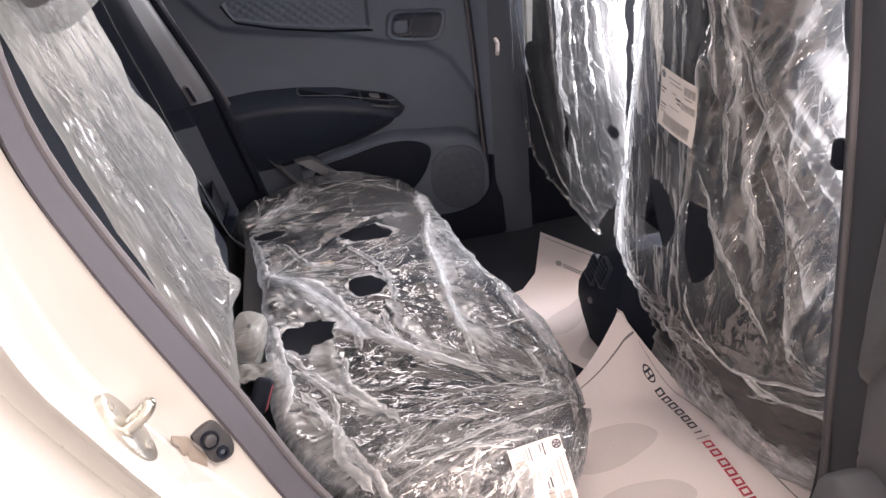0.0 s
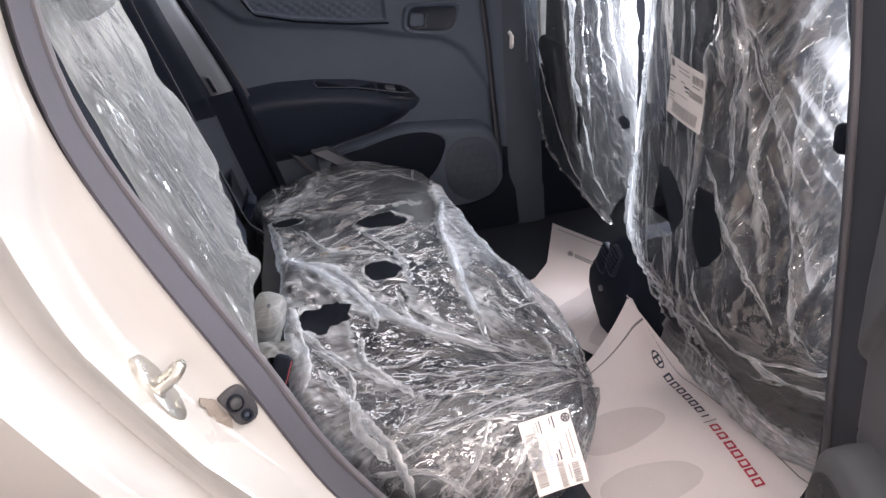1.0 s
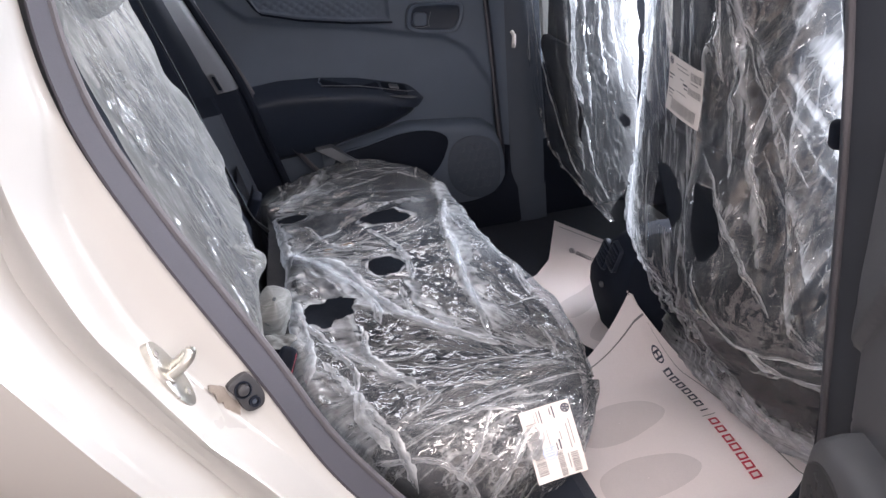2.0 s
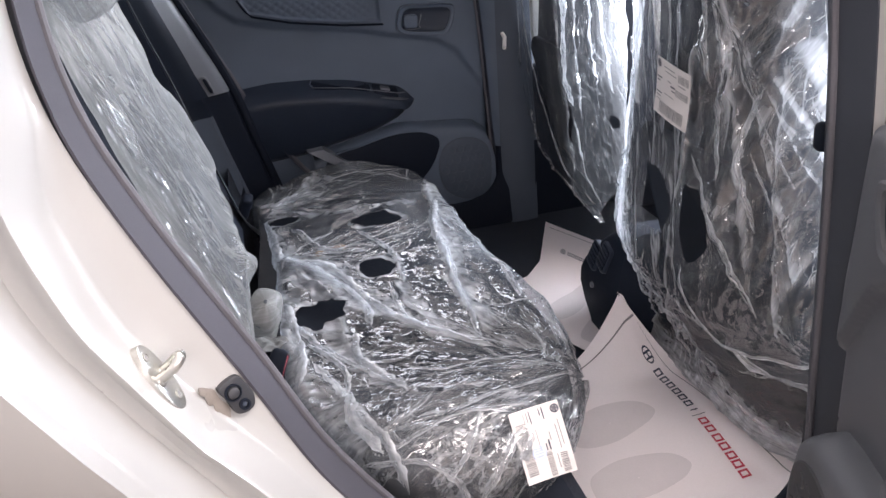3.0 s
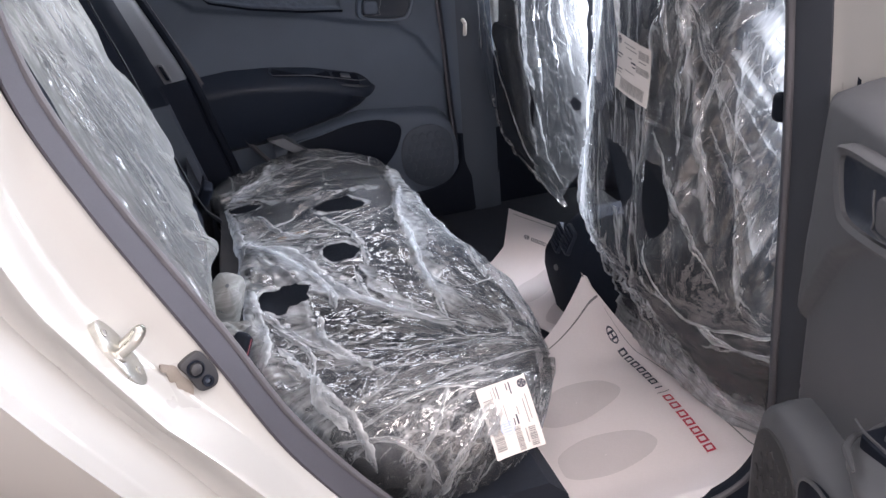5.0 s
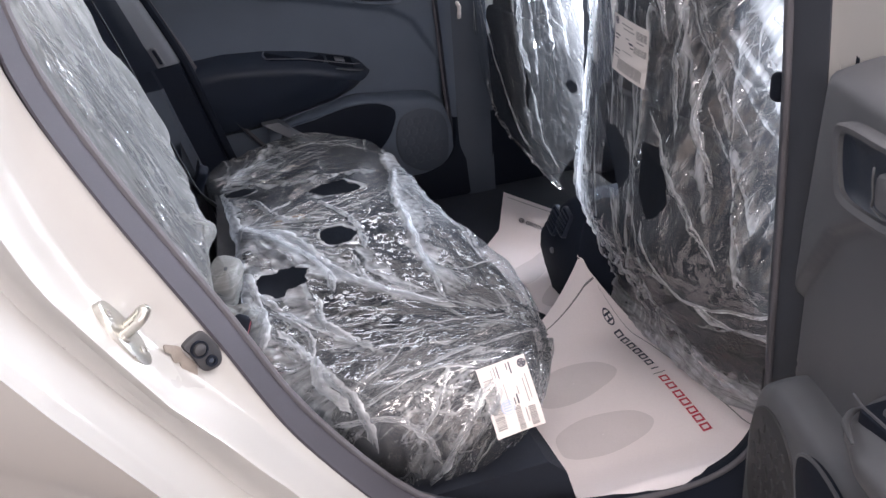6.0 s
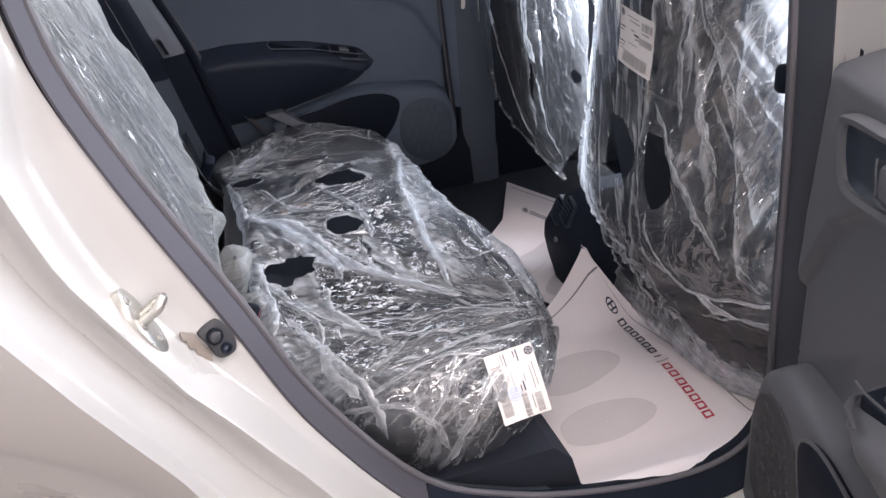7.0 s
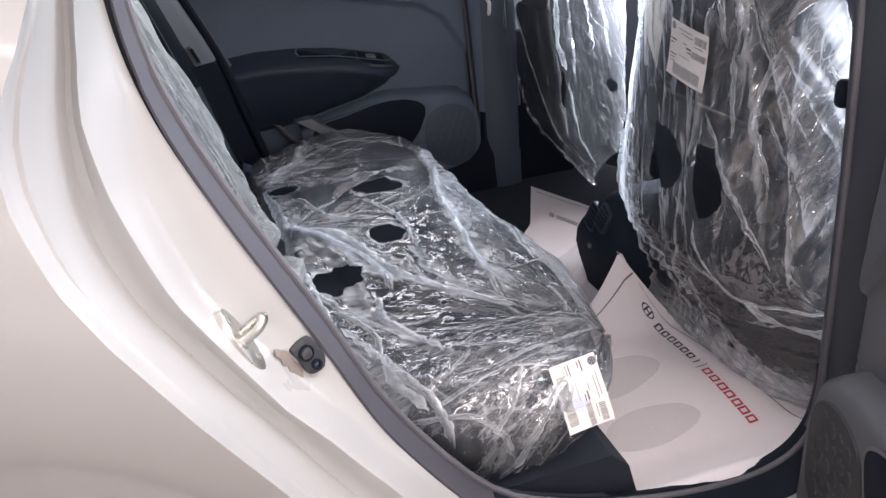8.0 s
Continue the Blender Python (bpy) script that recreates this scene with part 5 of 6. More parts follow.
# the 0.25 milk at the inner top is painted windscreen glare
milk = np.maximum(0.4 * seam, tucks) + 0.1 * streaks(y, z, 111, 80, 0.03, 8) + 0.3 * streaks(y, z, 113, 40, 0.025) * rough_ + 0.4 * np.clip(np.abs(w), 0, 1) ** 8 * smooth(z, 0.52, 0.64) + 0.25 * smooth(-y, -0.10, -0.02) * smooth(z, 0.75, 0.92) + 0.08 * np.clip(0.3 + 1.6 * perlin((y - 0.3 * z) / 0.03, z / 0.25, 97), 0, 1)
holes = (z < 0.51 + 0.9 * (0.10 - y)) & (y < 0.22) | inside(y, z, 0.192, 0.690, 0.018, 0.040, 0, 0.2) | inside(y, z, 0.0, 0.745, 0.016, 0.012, 0, 0.3) | inside(y, z, 0.53, 0.725, 0.020, 0.030, 30, 0.3)
milk = smooth(milk, 0.08, 1.0)
g = cloth(g, d)
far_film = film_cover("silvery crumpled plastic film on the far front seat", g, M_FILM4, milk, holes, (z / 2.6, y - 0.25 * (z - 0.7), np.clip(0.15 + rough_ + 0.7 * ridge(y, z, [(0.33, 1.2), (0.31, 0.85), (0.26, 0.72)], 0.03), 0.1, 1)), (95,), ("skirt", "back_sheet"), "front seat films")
film_folds(far_film, g, y, z, [([(0.50, 1.10), (0.46, 0.86), (0.40, 0.772), (0.33, 0.682), (0.20, 0.56)], 0.008, 0.45), ([(0.22, 1.10), (0.213, 0.90), (0.205, 0.80), (0.165, 0.735)], 0.012, 0.55), ([(0.11, 1.05), (0.085, 0.90), (0.06, 0.80)], 0.006, 0.6),
                              ([(0.06, 1.02), (0.035, 0.90), (0.00, 0.80)], 0.005, 0.6), ([(0.16, 0.72), (0.12, 0.63), (0.06, 0.56)], 0.006, 0.4), ([(0.47, 0.66), (0.36, 0.56), (0.20, 0.50)], 0.006, 0.35)], M_FOLD, 13)

# centre console
cons = thing("centre_console", (0.85, 0, 0.33), "black plastic centre console end with two small vents", "console")
rings = []
for zz, left, back_, top_ in ((0.30, 0.030, 0.655, 0), (0.33, 0.045, 0.655, 0), (0.365, 0.068, 0.652, 0), (0.395, 0.080, 0.650, 0), (0.43, 0.070, 0.648, 0), (0.46, 0.050, 0.650, 0), (0.49, 0.022, 0.654, 0), (0.515, -0.004, 0.660, 0), (0.54, -0.030, 0.668, 0), (0.556, -0.052, 0.680, 0.005), (0.562, -0.066, 0.700, 0.02)):
    rings.append([(1.15, left, zz), (0.80, left, zz), (back_ + 0.05, left, zz), (back_ + 0.02, left - 0.004, zz), (back_ + 0.005, left - 0.014, zz), (back_, left - 0.03, zz), (back_, -0.10, zz), (back_ + 0.006, -0.115, zz), (back_ + 0.03, -0.122, zz), (1.15, -0.122, zz)])
part("console_body", loft(rings + [[(0.5 * (x + 0.9), -0.09, 0.563) for x, y, z in rings[-1]]]), M_CONS, cons)
for yy, zz in ((-0.014, 0.486), (-0.058, 0.500)):
    m = pose(0.6535, yy, zz, 0, 14, 0) @ pose(0, 0, 0, 18, 0, 0)
    part("vent_frame", slab(rounded(0.040, 0.056, 0.008), lambda a, b, d, m=m: tuple(m @ Vector((-d, a, b))), -0.006, 0.004, 0.002), M_DARK, cons)
    # a black plate stands for the shade inside the vent
    part("vent_shade", slab(rounded(0.033, 0.048, 0.006), lambda a, b, d, m=m: tuple(m @ Vector((-d, a, b))), -0.004, 0.005, 0.001), M_BLACK, cons)
    for j in range(5):
        part("vent_slat", block(m @ Vector((-0.006, 0, -0.018 + 0.009 * j)), (0.004, 0.031, 0.0024), 0.0008, 1, m.to_3x3().to_4x4()), M_DARK, cons)
part("button", disc(0.006, pose(0.645, -0.02, 0.425, 0, -90, 0), 0, 0.005, 0.002, 16), M_TRIM2, cons)

# ---------------------------------------------------------------- floor papers


def near_paper(s, w):
    """Place on the paper: s from its rear edge to its front edge, w from the sill to the tunnel."""
    x = 0.412 + 0.305 * np.minimum(s, 1) + 0.02 * (1 - s) * w - 0.055 * s * w**4 + 0.5 * np.maximum(s - 1, 0) * (1 - np.clip(w, 0, 1) ** 4)
    y = -0.614 + (0.501 - 0.07 * np.maximum(1 - s, 0) ** 1.3) * w
    z = 0.3275 + 0.135 * np.clip((y + 0.235) / 0.13, 0, 1) ** 1.7 * np.clip((x - 0.53) / 0.125, 0, 1) ** 1.4 + 0.055 * np.clip((-0.52 - y) / 0.11, 0, 1) ** 1.6 + 0.0025 * np.sin(7 * s + 5 * w) + 0.05 * np.clip((s - 0.94) / 0.06, 0, 1) * 0.1
    return x, y, z


def far_paper(s, w):
    at = (0, 0.45, 0.62, 0.80, 1)
    xa, ya = np.interp(s, at, (0.47, 0.600, 0.655, 0.700, 0.752)), np.interp(s, at, (0.21, 0.250, 0.315, 0.415, 0.530))
    xb, yb = 0.600 + 0.285 * s, -0.09 + 0.29 * s
    return xa + (xb - xa) * w, ya + (yb - ya) * w, 0.322 + 0.006 * (1 - w) * s + 0.002 * np.sin(5 * s + 4 * w)


def printed(f, s0, s1, w0, w1, n=6, m=6, up=0.0012):
    s, w = np.meshgrid(np.linspace(s0, s1, n), np.linspace(w0, w1, m), indexing="ij")
    x, y, z = f(s, w)
    return np.stack([x, y, z + up], -1)


def print_shape(name, f, pts, mat, parent, up=0.0012, label=""):
    """A flat printed shape with the given outline in the paper's own s, w."""
    bm = bmesh.new()
    c = np.mean(pts, axis=0)
    rings = []
    for k in (1.0, 0.66, 0.33, 0.02):
        q = c + (np.array(pts) - c) * k
        x, y, z = f(q[:, 0], q[:, 1])
        rings.append(np.stack([x, y, z + up], -1))
    bm.free()
    return part(name, loft(rings, closed=True), mat, parent, label)


SOLE = [(0.09, 0.31), (0.11, 0.385), (0.20, 0.425), (0.338, 0.441), (0.501, 0.420), (0.610, 0.385), (0.660, 0.330), (0.630, 0.295), (0.546, 0.268), (0.348, 0.241), (0.191, 0.249), (0.110, 0.275)]
# marks of the printed line, from the emblem to its end: place along it, half width, ink; plain frames stand for the maker's letters
MARKS = [(0.098 + 0.0605 * k, 0.023 if k < 6 else 0.005, 0) for k in range(7)] + [(0.564, 0.026, 1), (0.634, 0.026, 1), (0.711, 0.029, 1), (0.780, 0.028, 1), (0.850, 0.026, 1), (0.914, 0.028, 1), (0.982, 0.026, 1)]


def floor_paper(f, label, line, emblem, tall, soles, first=0.0, upto=1.0, last=1.0):
    p = tagged(sheet("floor_paper", printed(f, 0, last, first, 1, 52, 64, 0), M_MAT), label, "floor mat", "floor papers")
    front = 0.955 if last == 1 else 1.03
    for s0, s1, w0, w1 in ((front, front + 0.005, 0.05, 0.93), (0.30, front, 0.945, 0.950)):
        sheet("border_line", printed(f, s0, s1, w0, w1, 3 if s1 - s0 < 0.02 else 40, 3 if w1 - w0 < 0.02 else 60), M_LINE, p)
    (sa, wa), (sb, wb) = line
    ds, dw = sb - sa, wb - wa

    def frame_of(outer, inner, material, name, up):
        rings = []
        for o in (outer, inner):
            o = np.array(o)
            x, y, z = f(o[:, 0], o[:, 1])
            rings.append(np.stack([x, y, z + up], -1))
        part(name, loft(rings, closed=True), material, p)

    rs, rw = emblem
    th = np.linspace(0, math.tau, 24, endpoint=False)
    frame_of(np.stack([sa + rs * np.cos(th), wa + rw * np.sin(th)], 1), np.stack([sa + 0.78 * rs * np.cos(th), wa + 0.80 * rw * np.sin(th)], 1), M_INK, "emblem_ring", 0.0012)
    for o in (-0.34, 0.34):
        sheet("emblem_bar", printed(f, sa - 0.72 * rs, sa + 0.72 * rs, wa + (o - 0.12) * rw, wa + (o + 0.12) * rw, 4, 3, 0.0013), M_INK, p)
    sheet("emblem_bar", printed(f, sa - 0.16 * rs, sa + 0.16 * rs, wa - 0.34 * rw, wa + 0.34 * rw, 3, 4, 0.0014), M_INK, p)
    for u, half, ink in MARKS:
        if u > upto:
            break
        c = (sa + ds * u, wa + dw * u)
        hw, hs = half * abs(dw), tall * (1.1 if ink else 1.0)
        lean = ds / dw
        corner = [(c[0] + a_ * hs + b_ * hw * lean, c[1] + b_ * hw) for a_, b_ in ((-1, -1), (1, -1), (1, 1), (-1, 1))]
        k = 0.30 if half < 0.01 else 0.52
        hole = [(c[0] + a_ * hs * 0.62 + b_ * hw * k * lean, c[1] + b_ * hw * k) for a_, b_ in ((-1, -1), (1, -1), (1, 1), (-1, 1))]
        frame_of(corner, hole if half > 0.01 else [c] * 4, M_RED if ink else M_INK, "print_frame", 0.0012)
    c = (sa + ds * 0.508, wa + dw * 0.508)
    if upto > 0.5:
        sheet("print_bar", printed(f, c[0] - 1.7 * tall, c[0] + 1.7 * tall, c[1] - 0.003 * abs(dw), c[1] + 0.003 * abs(dw), 4, 2), M_LINE, p)
    for os_, ow, ks, kw in soles:
        pts = spline([(os_ + ks * a_, ow + kw * b_) for a_, b_ in SOLE], 4, True)
        print_shape("footprint", f, pts, M_FOOT, p, label="pale grey printed shoe sole")
    return p


floor_paper(near_paper, "white printed protective paper on the rear floor", ((0.966, 0.850), (0.862, 0.200)), (0.028, 0.028), 0.025, ((0.0, 0.0, 1, 1), (0.05, 0.29, 1, 1)), -0.085, 1.0, 1.12)
floor_paper(far_paper, "white printed paper on the far rear floor", ((0.78, 0.235), (0.745, 0.925)), (0.022, 0.030), 0.016, ((0.05, 0.20, 0.8, 1.2), (0.0, 0.62, 0.8, 1.0)), 0.0, 0.7)

# ---------------------------------------------------------------- stickers


def sticker(name, m, wd, ht, label, rows, stamp=None, bend=0.004):
    """A paper label with its print; m has x along the width, y up and z out of the paper."""
    def to(a, b, d=0.0):
        return tuple(m @ Vector((a, b, d + bend * (0.6 * math.sin(3 * a / wd + 1) + (2 * b / ht) ** 2 * 0.5))))
    th = thing(name, m.translation, label, "label", "paper labels")
    g = np.array([[to(-wd / 2 + wd * i / 16, -ht / 2 + ht * j / 16) for j in range(17)] for i in range(17)])
    sheet("paper", g, M_TAG, th)
    sheet("paper_back", g - np.array(m.to_3x3() @ Vector((0, 0, 0.0006))), M_TAG, th)

    def mark(nm, a0, a1, b0, b1, mat):
        g = np.array([[to(a0 + (a1 - a0) * i / 3, b0 + (b1 - b0) * j / 3, 0.0007) for j in range(4)] for i in range(4)])
        return sheet(nm, g, mat, th)
    rnd = random.Random(5)
    # wheel emblem
    c = Vector((-wd * 0.40, ht * 0.40, 0))
    r = 0.0052
    part("emblem", loft([[to(c.x + r * k * math.cos(t * math.tau / 16), c.y + r * k * math.sin(t * math.tau / 16), 0.0007) for t in range(16)] for k in (1, 0.72)], closed=True), M_INK, th)
    for k in range(5):
        t = k * math.tau / 5 + 0.3
        p = [(c.x + r * math.cos(t) * q - 0.0009 * math.sin(t) * e, c.y + r * math.sin(t) * q + 0.0009 * math.cos(t) * e) for q, e in ((0.1, -1), (0.8, -1), (0.8, 1), (0.1, 1))]
        part("emblem_spoke", loft([[to(*p[0], 0.0008), to(*p[1], 0.0008)], [to(*p[3], 0.0008), to(*p[2], 0.0008)]]), M_INK, th)
    for a0, a1, b0, b1, kind in rows:
        A0, A1, B0, B1 = a0 * wd, a1 * wd, b0 * ht, b1 * ht
        if kind == "code":
            x_ = A0
            while x_ < A1:
                wbar = rnd.uniform(0.0006, 0.0016)
                mark("code_bar", x_, min(A1, x_ + wbar), B0, B1, M_PRINT)
                x_ += wbar + rnd.uniform(0.0004, 0.0010)
        else:
            mark("print_bar", A0, A1, B0, B1, M_INK if kind == "dark" else M_PRINT)
    if stamp:
        sx, sy = stamp
        for r0, r1 in ((0.0085, 0.0075), (0.0055, 0.0049)):
            part("stamp", loft([[to(sx * wd + q * math.cos(t * math.tau / 20), sy * ht + q * math.sin(t * math.tau / 20), 0.0009) for t in range(20)] for q in (r0, r1)], closed=True), M_STAMP, th, "pale blue rubber stamp")
        for k in range(4):
            mark("stamp_bar", sx * wd - 0.006 + 0.003 * k, sx * wd - 0.0045 + 0.003 * k, sy * ht - 0.005, sy * ht + 0.005, M_STAMP)
    return th


ROWS = [(-0.25, 0.10, 0.38, 0.40, "grey"), (-0.20, 0.14, 0.31, 0.33, "grey"), (0.20, 0.47, 0.26, 0.40, "code"), (-0.47, -0.30, 0.14, 0.165, "dark"), (-0.46, -0.36, 0.08, 0.10, "dark"),
        (-0.12, 0.0, 0.16, 0.18, "grey"), (-0.02, 0.12, 0.10, 0.13, "dark"), (0.02, 0.12, 0.04, 0.06, "dark"), (0.14, 0.48, 0.00, 0.12, "code"), (-0.46, -0.28, -0.12, -0.10, "dark"),
        (-0.46, -0.30, -0.18, -0.16, "grey"), (-0.2, 0.1, -0.08, -0.065, "grey"), (-0.32, 0.40, -0.44, -0.24, "code"), (0.2, 0.4, 0.20, 0.22, "grey"), (-0.44, -0.30, -0.24, -0.225, "grey")]
# label axes: across to the picture's right, up, and out towards the rear
ax, up = Vector((0.0, -0.092, -0.010)).normalized(), Vector((0.0, -0.016, 0.075)).normalized()
nz = ax.cross(up).normalized()
m = Matrix((ax, nz.cross(ax), nz)).transposed().to_4x4()
m.translation = (0.597, -0.397, 0.905)
sticker("paper_label", m, 0.092, 0.078, "white printed label stuck on the seat film", ROWS)
pa, pb, pc = Vector((0.3370, -0.6240, 0.6350)), Vector((0.2785, -0.6240, 0.6290)), Vector((0.2795, -0.6640, 0.5520))
up, ax = (pa - pb).normalized(), (pc - pb).normalized()
nz = up.cross(ax).normalized()
ax = nz.cross(up) if (nz.cross(up)).dot(ax) > 0 else up.cross(nz)
nz = ax.cross(up).normalized()
if nz.y > 0:
    nz = -nz
# the label is turned so that its head points to the front of the car
m = Matrix((ax, up, nz)).transposed().to_4x4()
m.translation = (pa + pc) / 2
sticker("paper_label", m, 0.084, 0.060, "white printed label with a blue stamp on the bench film", ROWS, stamp=(0.12, -0.12))

# ---------------------------------------------------------------- doors


def far_map(x, d, z):
    return (x, 0.69 - d, z)


DOOR_EDGE, DOOR_TURN = (0.622, -0.714), radians(20)


def near_map(x, d, z):
    """The open door: its front edge stands by the pillar and it swings out by seventy degrees."""
    u, w = 0.662 - x, d - 0.02
    return (DOOR_EDGE[0] - u * math.sin(DOOR_TURN) - w * math.cos(DOOR_TURN), DOOR_EDGE[1] - u * math.cos(DOOR_TURN) + w * math.sin(DOOR_TURN), z + 0.022)


CREASE = [(-0.10, 1.02), (-0.02, 0.99), (0.015, 0.944), (0.053, 0.910), (0.182, 0.884), (0.317, 0.861), (0.43, 0.832), (0.527, 0.811), (0.583, 0.775), (0.637, 0.687), (0.68, 0.62)]


def car_door(to, label, M_TRIM, M_TRIM2, dark, grille, belt=1.02):
    cx, cz = zip(*CREASE)
    xs, zs = np.linspace(-0.10, 0.662, 110), np.linspace(0.34, 1.02, 130)
    X, Z = np.meshgrid(xs, zs, indexing="ij")
    if belt < 1:
        Z = 0.34 + (Z - 0.34) / 0.68 * (belt - 0.34 - 0.085 * np.clip((X - 0.612) / 0.05, 0, 1) ** 2.5)
    if belt < 1:
        X = X - 0.013 * smooth(X, 0.60, 0.66) * smooth(Z, 0.56, 0.60) * smooth(0.80 - Z, 0.0, 0.14)
    upper = smooth(Z - np.interp(X, cx, cz), -0.004, 0.010)
    D = 0.012 * upper + 0.010 * np.sin(np.clip((Z - 0.36) / 0.6, 0, 1) * math.pi) - 0.03 * smooth(X, 0.640, 0.662) ** 2 - 0.05 * smooth(Z, belt - 0.035, belt) ** 2
    # hollow below the armrest
    g = np.array([[to(X[i, j], D[i, j], Z[i, j]) for j in range(X.shape[1])] for i in range(X.shape[0])])
    dr = sheet("rear_door", g, M_TRIM, car, label=label)
    # textured insert
    cut = belt - 1.02
    X, Z = np.meshgrid(np.linspace(0.068, 0.395, 110), np.linspace(0, 1, 50), indexing="ij")
    lo = np.interp(X, (0.068, 0.085, 0.18, 0.30, 0.395), (0.962, 0.930, 0.905, 0.884, 0.874))
    zz = lo + (np.interp(X, (0.068, 0.10, 0.395), (0.968, 0.985, 0.960)) - lo) * Z + 0.4 * cut
    edge = np.minimum(np.minimum(X - 0.068, 0.395 - X), np.minimum(zz - lo, 0.2)) / 0.008
    fade = smooth(0.40 - X, 0.0, 0.10)
    dim = np.abs(np.sin((X + 1.2 * zz) * 130)) * np.abs(np.sin((X - 1.2 * zz) * 130))
    D = 0.0225 + 0.0045 * np.clip(edge, 0, 1) * 0 - 0.004 * smooth(edge, 0, 1) + 0.0022 * dim * fade
    D = D + 0.0045 * (1 - smooth(edge, 0.2, 0.9))
    sheet("trim_insert", np.array([[to(X[i, j], D[i, j], zz[i, j]) for j in range(X.shape[1])] for i in range(X.shape[0])]), M_TRIM, dr, label="dimpled charcoal insert")
    part("insert_groove", tube([to(x, 0.0235, np.interp(x, (0.062, 0.085, 0.18, 0.30, 0.40), (0.965, 0.925, 0.899, 0.878, 0.868))) for x in np.linspace(0.062, 0.40, 24)], 0.0028, 6), M_BLACK, dr)
    # inner handle: bezel, well and lever
    hc = lambda a, b, d: to(0.507 + a + 0.10 * b, d, 0.866 + b - 0.10 * a)
    o1 = spline([(-0.072, -0.012), (-0.060, 0.030), (0.0, 0.036), (0.055, 0.036), (0.073, 0.026), (0.066, -0.016), (0.045, -0.036), (-0.03, -0.036), (-0.062, -0.030)], 5, True)
    o2 = np.array(o1) * (0.86, 0.80)
    part("handle_bezel", loft([[hc(a * k, b * k, d) for a, b in o] for o, k, d in ((o1, 1.02, 0.014), (o1, 1.0, 0.0275), (o1, 0.96, 0.0295), (o2, 1.0, 0.0275), (o2, 0.98, 0.018))], closed=True), M_TRIM, dr, "raised rounded handle surround")
    # only a shallow dish; the darker plastic puts in the hollow's shade
    part("handle_well", loft([[hc(a * k, b * k, d) for a, b in o2] for k, d in ((1.0, 0.0235), (0.86, 0.020), (0.5, 0.0195), (0.02, 0.0195))], closed=True), M_DARK, dr, "shallow dish behind the handle, a hollow's shade in its colour")
    part("handle_lever", slab(rounded(0.036, 0.032, 0.009), lambda a, b, d: hc(-0.038 + a, -0.003 + b, d), 0.020, 0.0300, 0.004, 3), M_TRIM, dr, "pull lever")
    part("lever_edge", tube([hc(-0.014, -0.020, 0.028), hc(-0.018, -0.010, 0.029), hc(-0.014, 0.004, 0.029), hc(-0.012, 0.014, 0.028)], 0.0011, 8), M_TRIM2, dr, "pale lever edge")
    part("lever_edge", tube([hc(-0.054, -0.021, 0.028), hc(-0.034, -0.0225, 0.029), hc(-0.016, -0.020, 0.028)], 0.0010, 8), M_TRIM2, dr)
    arm = lambda x, d, z: to(x + 0.006, d, z - 0.012)
    # armrest: rows of sections along the door
    rows = []
    for x in np.linspace(-0.02, 0.458, 48):
        t = (x + 0.02) / 0.463
        zt = np.interp(x, (-0.02, 0.012, 0.10, 0.20, 0.29, 0.41, 0.443, 0.458), (0.752, 0.757, 0.764, 0.758, 0.745, 0.714, 0.696, 0.684))
        zb = np.interp(x, (-0.02, 0.05, 0.15, 0.25, 0.35, 0.41, 0.443, 0.458), (0.58, 0.572, 0.578, 0.598, 0.618, 0.640, 0.664, 0.680))
        dep = np.interp(x, (-0.02, 0.05, 0.20, 0.35, 0.42, 0.443, 0.458), (0.060, 0.070, 0.076, 0.074, 0.052, 0.030, 0.004))
        dip = 0.010 * smooth(np.array(dep), 0.02, 0.06)
        slim = min(1.0, dep / 0.05)
        prof = [(0.0, zt + 0.012 * slim), (0.010 * slim, zt + 0.009 * slim), (dep * 0.45, zt - 0.003), (dep * 0.84, zt - 0.017 * slim), (dep * 0.96, zt - 0.023 * slim), (dep, zt - 0.031 * slim), (dep * 0.97, zt - 0.042 * slim), (dep * 0.84, (zt * 0.6 + zb * 0.4) - 0.012 * slim), (dep * 0.55, zb + 0.02 * slim), (dep * 0.28, zb + 0.004 * slim), (0.0, zb)]
        rows.append([arm(x, a, b) for a, b in prof])
    # the far door's armrest takes the darkened plastic in place of shade
    part("armrest", loft(rows), dark, dr, "protruding charcoal armrest")
    top = lambda a, b, d: arm(0.268 + a, 0.030 + b, np.interp(0.268 + a, (0.10, 0.20, 0.29, 0.41), (0.764, 0.758, 0.745, 0.714)) + d + 0.0055 - 0.36 * (0.030 + b - 0.016))
    # a black plate on the armrest puts in the grip hollow's shade
    part("grip_shade", slab(rounded(0.145, 0.030, 0.010), top, -0.012, 0.0006, 0.001), M_BLACK, dr, "black plate for the armrest's shaded grip hollow")
    part("cup_rim", tube([top(-0.070, -0.013, 0.002), top(-0.075, 0.0, 0.002), top(-0.070, 0.013, 0.002)], 0.0028, 8), M_CHROME, dr, "bright rim of the grip hollow")
    # a pale line puts in the gloss along the hollow's edge
    part("cup_edge", tube([top(-0.07 + 0.0175 * k, 0.0155, 0.002) for k in range(14)], 0.0014, 6), M_TRIM2, dr)
    sw = lambda a, b, d: arm(0.378 + a, 0.032 + b, np.interp(0.378 + a, (0.29, 0.41, 0.45), (0.745, 0.714, 0.69)) + d + 0.0055 - 0.36 * (0.016 + b))
    part("switch_plate", slab(rounded(0.062, 0.034, 0.006), sw, -0.01, 0.0015, 0.001), M_BLACK, dr)
    part("window_switch", slab(rounded(0.024, 0.014, 0.003), sw, 0.0, 0.006, 0.002), M_TRIM2, dr, "small window switch")
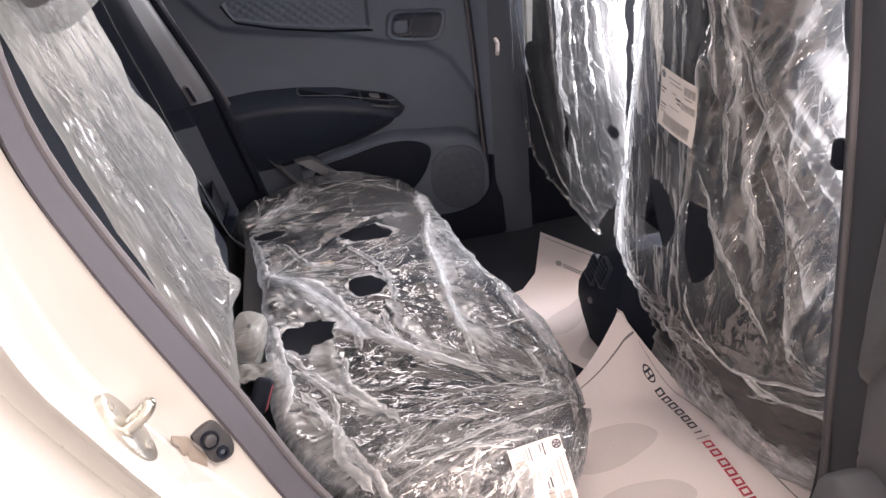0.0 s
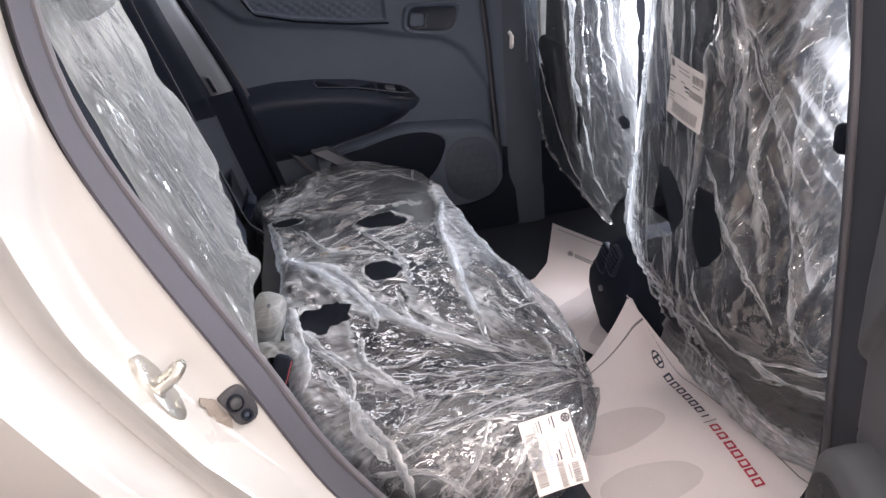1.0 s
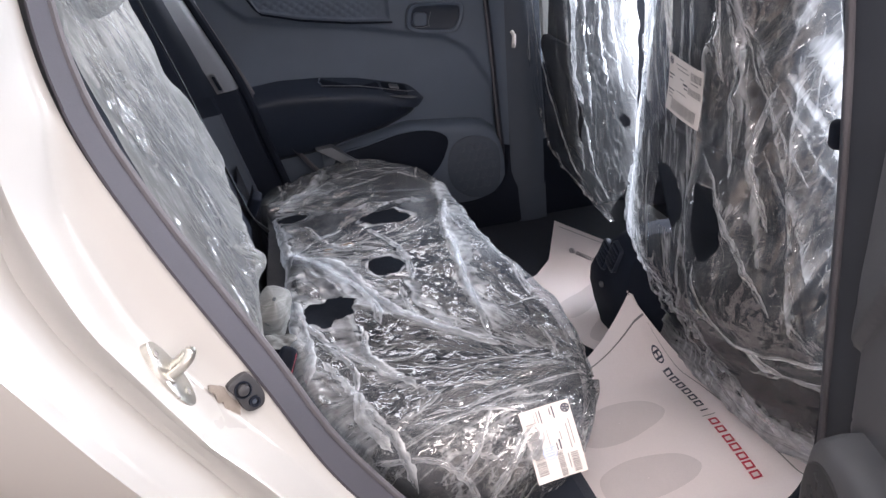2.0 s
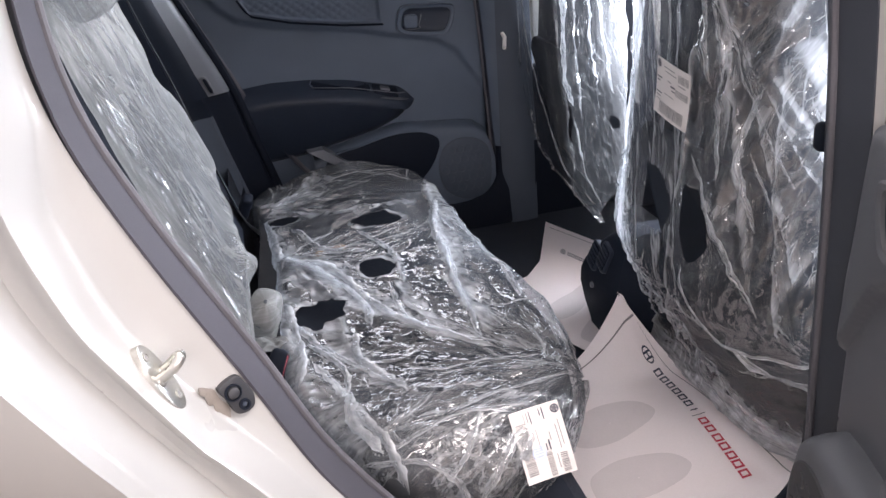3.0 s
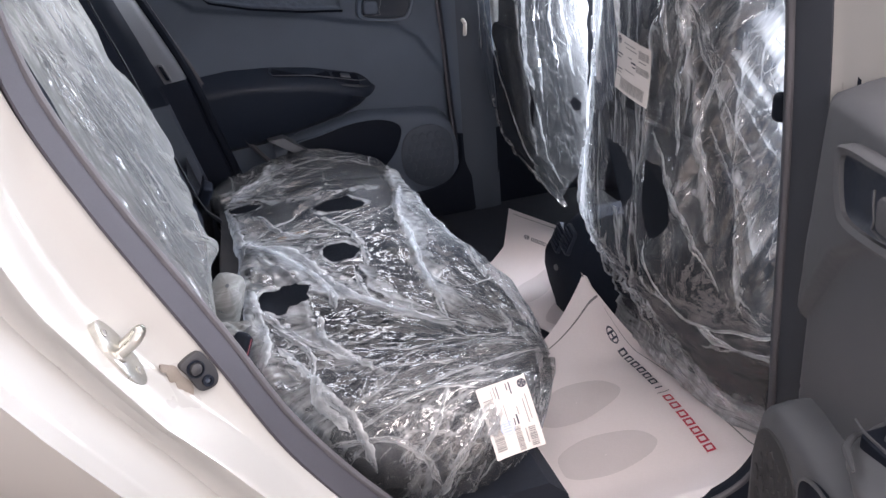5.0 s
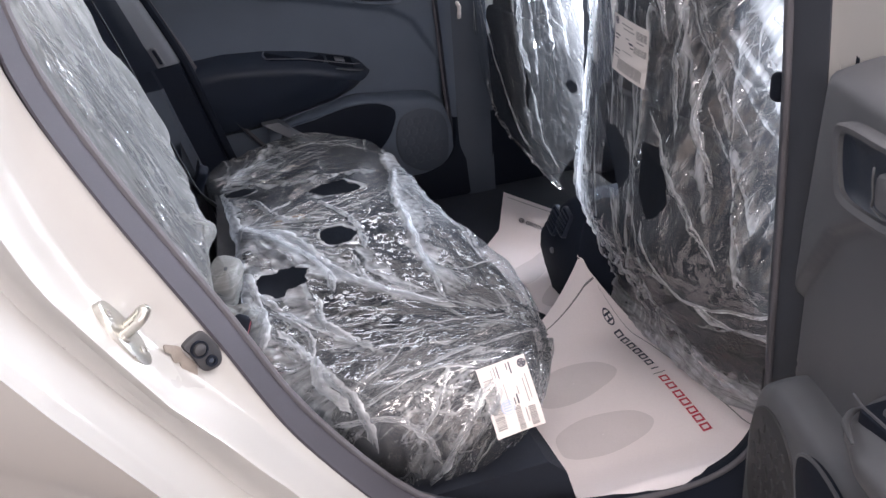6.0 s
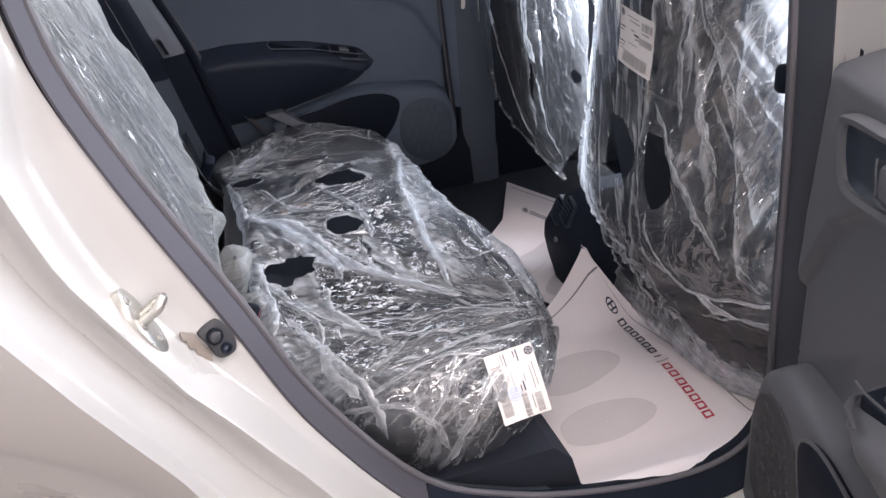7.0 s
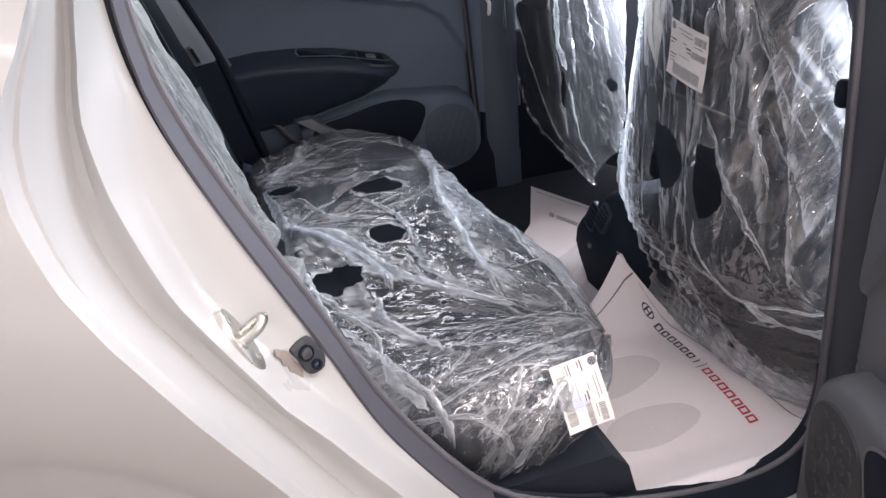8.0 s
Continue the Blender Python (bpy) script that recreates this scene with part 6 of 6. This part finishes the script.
    # a pale tube painted in for the highlight on the tip
    part("tip_highlight", tube([arm(x, np.interp(x, (0.36, 0.40, 0.425, 0.441), (0.073, 0.062, 0.045, 0.018)), np.interp(x, (0.36, 0.40, 0.425, 0.441), (0.713, 0.702, 0.694, 0.686))) for x in np.linspace(0.36, 0.441, 12)], [0.0012 + 0.0022 * math.sin(k / 11 * math.pi) for k in range(12)], 8), M_WEB, dr, "pale strip for the highlight on the armrest tip")
    # lower shelf with map pocket and loudspeaker
    rim_x = (0.18, 0.25, 0.392, 0.42, 0.50, 0.571, 0.61, 0.642, 0.656)
    rim_z = (0.560, 0.578, 0.610, 0.612, 0.603, 0.596, 0.588, 0.562, 0.51)
    rows = []
    for x in np.linspace(0.18, 0.656, 60):
        zt = np.interp(x, rim_x, rim_z)
        rows.append([to(x, d, z) for d, z in ((0.0, zt + 0.004), (0.020, zt + 0.002), (0.040, zt - 0.005), (0.047, zt - 0.014), (0.050, zt - 0.03), (0.050, 0.34))])
    part("lower_panel", loft(rows), M_TRIM, dr, "protruding lower door panel")
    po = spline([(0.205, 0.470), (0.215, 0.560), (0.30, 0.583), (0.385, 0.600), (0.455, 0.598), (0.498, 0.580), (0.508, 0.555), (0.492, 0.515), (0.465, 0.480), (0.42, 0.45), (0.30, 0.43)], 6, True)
    # a flat black plate stands for the pocket's shaded depth
    part("pocket_shade", slab(po, lambda a, b, d: to(a, d, b - 0.004), 0.030, 0.0535, 0.002), M_BLACK, dr, "black plate for the shaded opening of the map pocket")
    part("pocket_lip", tube([to(a, 0.0525, b - 0.004) for a, b in po[6:42]], 0.0022, 6), M_TRIM, dr)
    # on the far door its lighter grey stands for the light it catches
    part("pocket_wedge", slab([(0.165, 0.590), (0.205, 0.592), (0.285, 0.530), (0.270, 0.515)], lambda a, b, d: to(a, d, b), 0.03, 0.070, 0.006), M_TRIM2, dr, "wedge at the rear end of the map pocket")
    so = spline([(0.515, 0.535), (0.555, 0.558), (0.605, 0.552), (0.640, 0.520), (0.645, 0.46), (0.63, 0.40), (0.57, 0.385), (0.515, 0.42), (0.500, 0.48)], 5, True)
    part("speaker_grille", slab(so, lambda a, b, d: to(a, d, b), 0.045, 0.0535, 0.003), grille, dr, "loudspeaker grille with a honeycomb relief")
    c = np.mean(so, axis=0)
    for r in range(6):
        for q in range(7):
            hx, hz = 0.508 + 0.0215 * q + (0.0107 if r % 2 else 0), 0.396 + 0.0265 * r
            if np.min(np.linalg.norm(np.array(so) - (hx, hz), axis=1)) > 0.012 and np.hypot((hx - c[0]) / 0.068, (hz - c[1]) / 0.082) < 0.95:
                hexa = [(hx + 0.0098 * math.cos(k * math.pi / 3 + math.pi / 6), hz + 0.0120 * math.sin(k * math.pi / 3 + math.pi / 6)) for k in range(6)]
                part("grille_cell", slab(hexa, lambda a, b, d: to(a, d, b), 0.050, 0.0552, 0.0016, 1), grille, dr)
    # painted shell behind the panel, window frame and glass edge
    rows = [[to(x, d, z) for z in np.linspace(0.34, belt - 0.02, 12)] for x, d in ((0.668, -0.006), (0.676, -0.02), (0.676, -0.11), (0.66, -0.135), (0.3, -0.15), (-0.10, -0.14), (-0.12, -0.03))]
    part("door_shell", loft(rows), M_PAINT, dr, "white painted door shell")
    part("belt_rail", loft([[to(x, d, z) for x in np.linspace(-0.10, 0.662, 10)] for d, z in ((-0.03, belt - 0.005), (-0.07, belt - 0.01), (-0.13, belt - 0.025))]), M_BLACK, dr)
    fr = [(0.676, belt - 0.13), (0.668, 1.10), (0.61, 1.30)]
    part("window_frame", loft([[to(x + o, d, z) for x, z in spline(fr, 6)] for o, d in ((0.0, -0.02), (0.0, -0.07), (-0.035, -0.075), (-0.045, -0.06), (-0.045, -0.035), (-0.02, -0.02))], ring=True), M_PAINT, dr, "white painted window frame")
    part("frame_seal", tube([to(x - 0.022, -0.018, z) for x, z in spline(fr, 6)], 0.004, 6), M_BLACK, dr)
    return dr


car_door(far_map, "closed rear door with charcoal plastic panel and armrest", M_TRIM, M_TRIM2, M_DARK, M_COLUMN)
car_door(near_map, "open rear door with charcoal plastic panel and white shell", M_NEAR, M_NEAR, M_NEAR, M_GRILLE, 0.945)
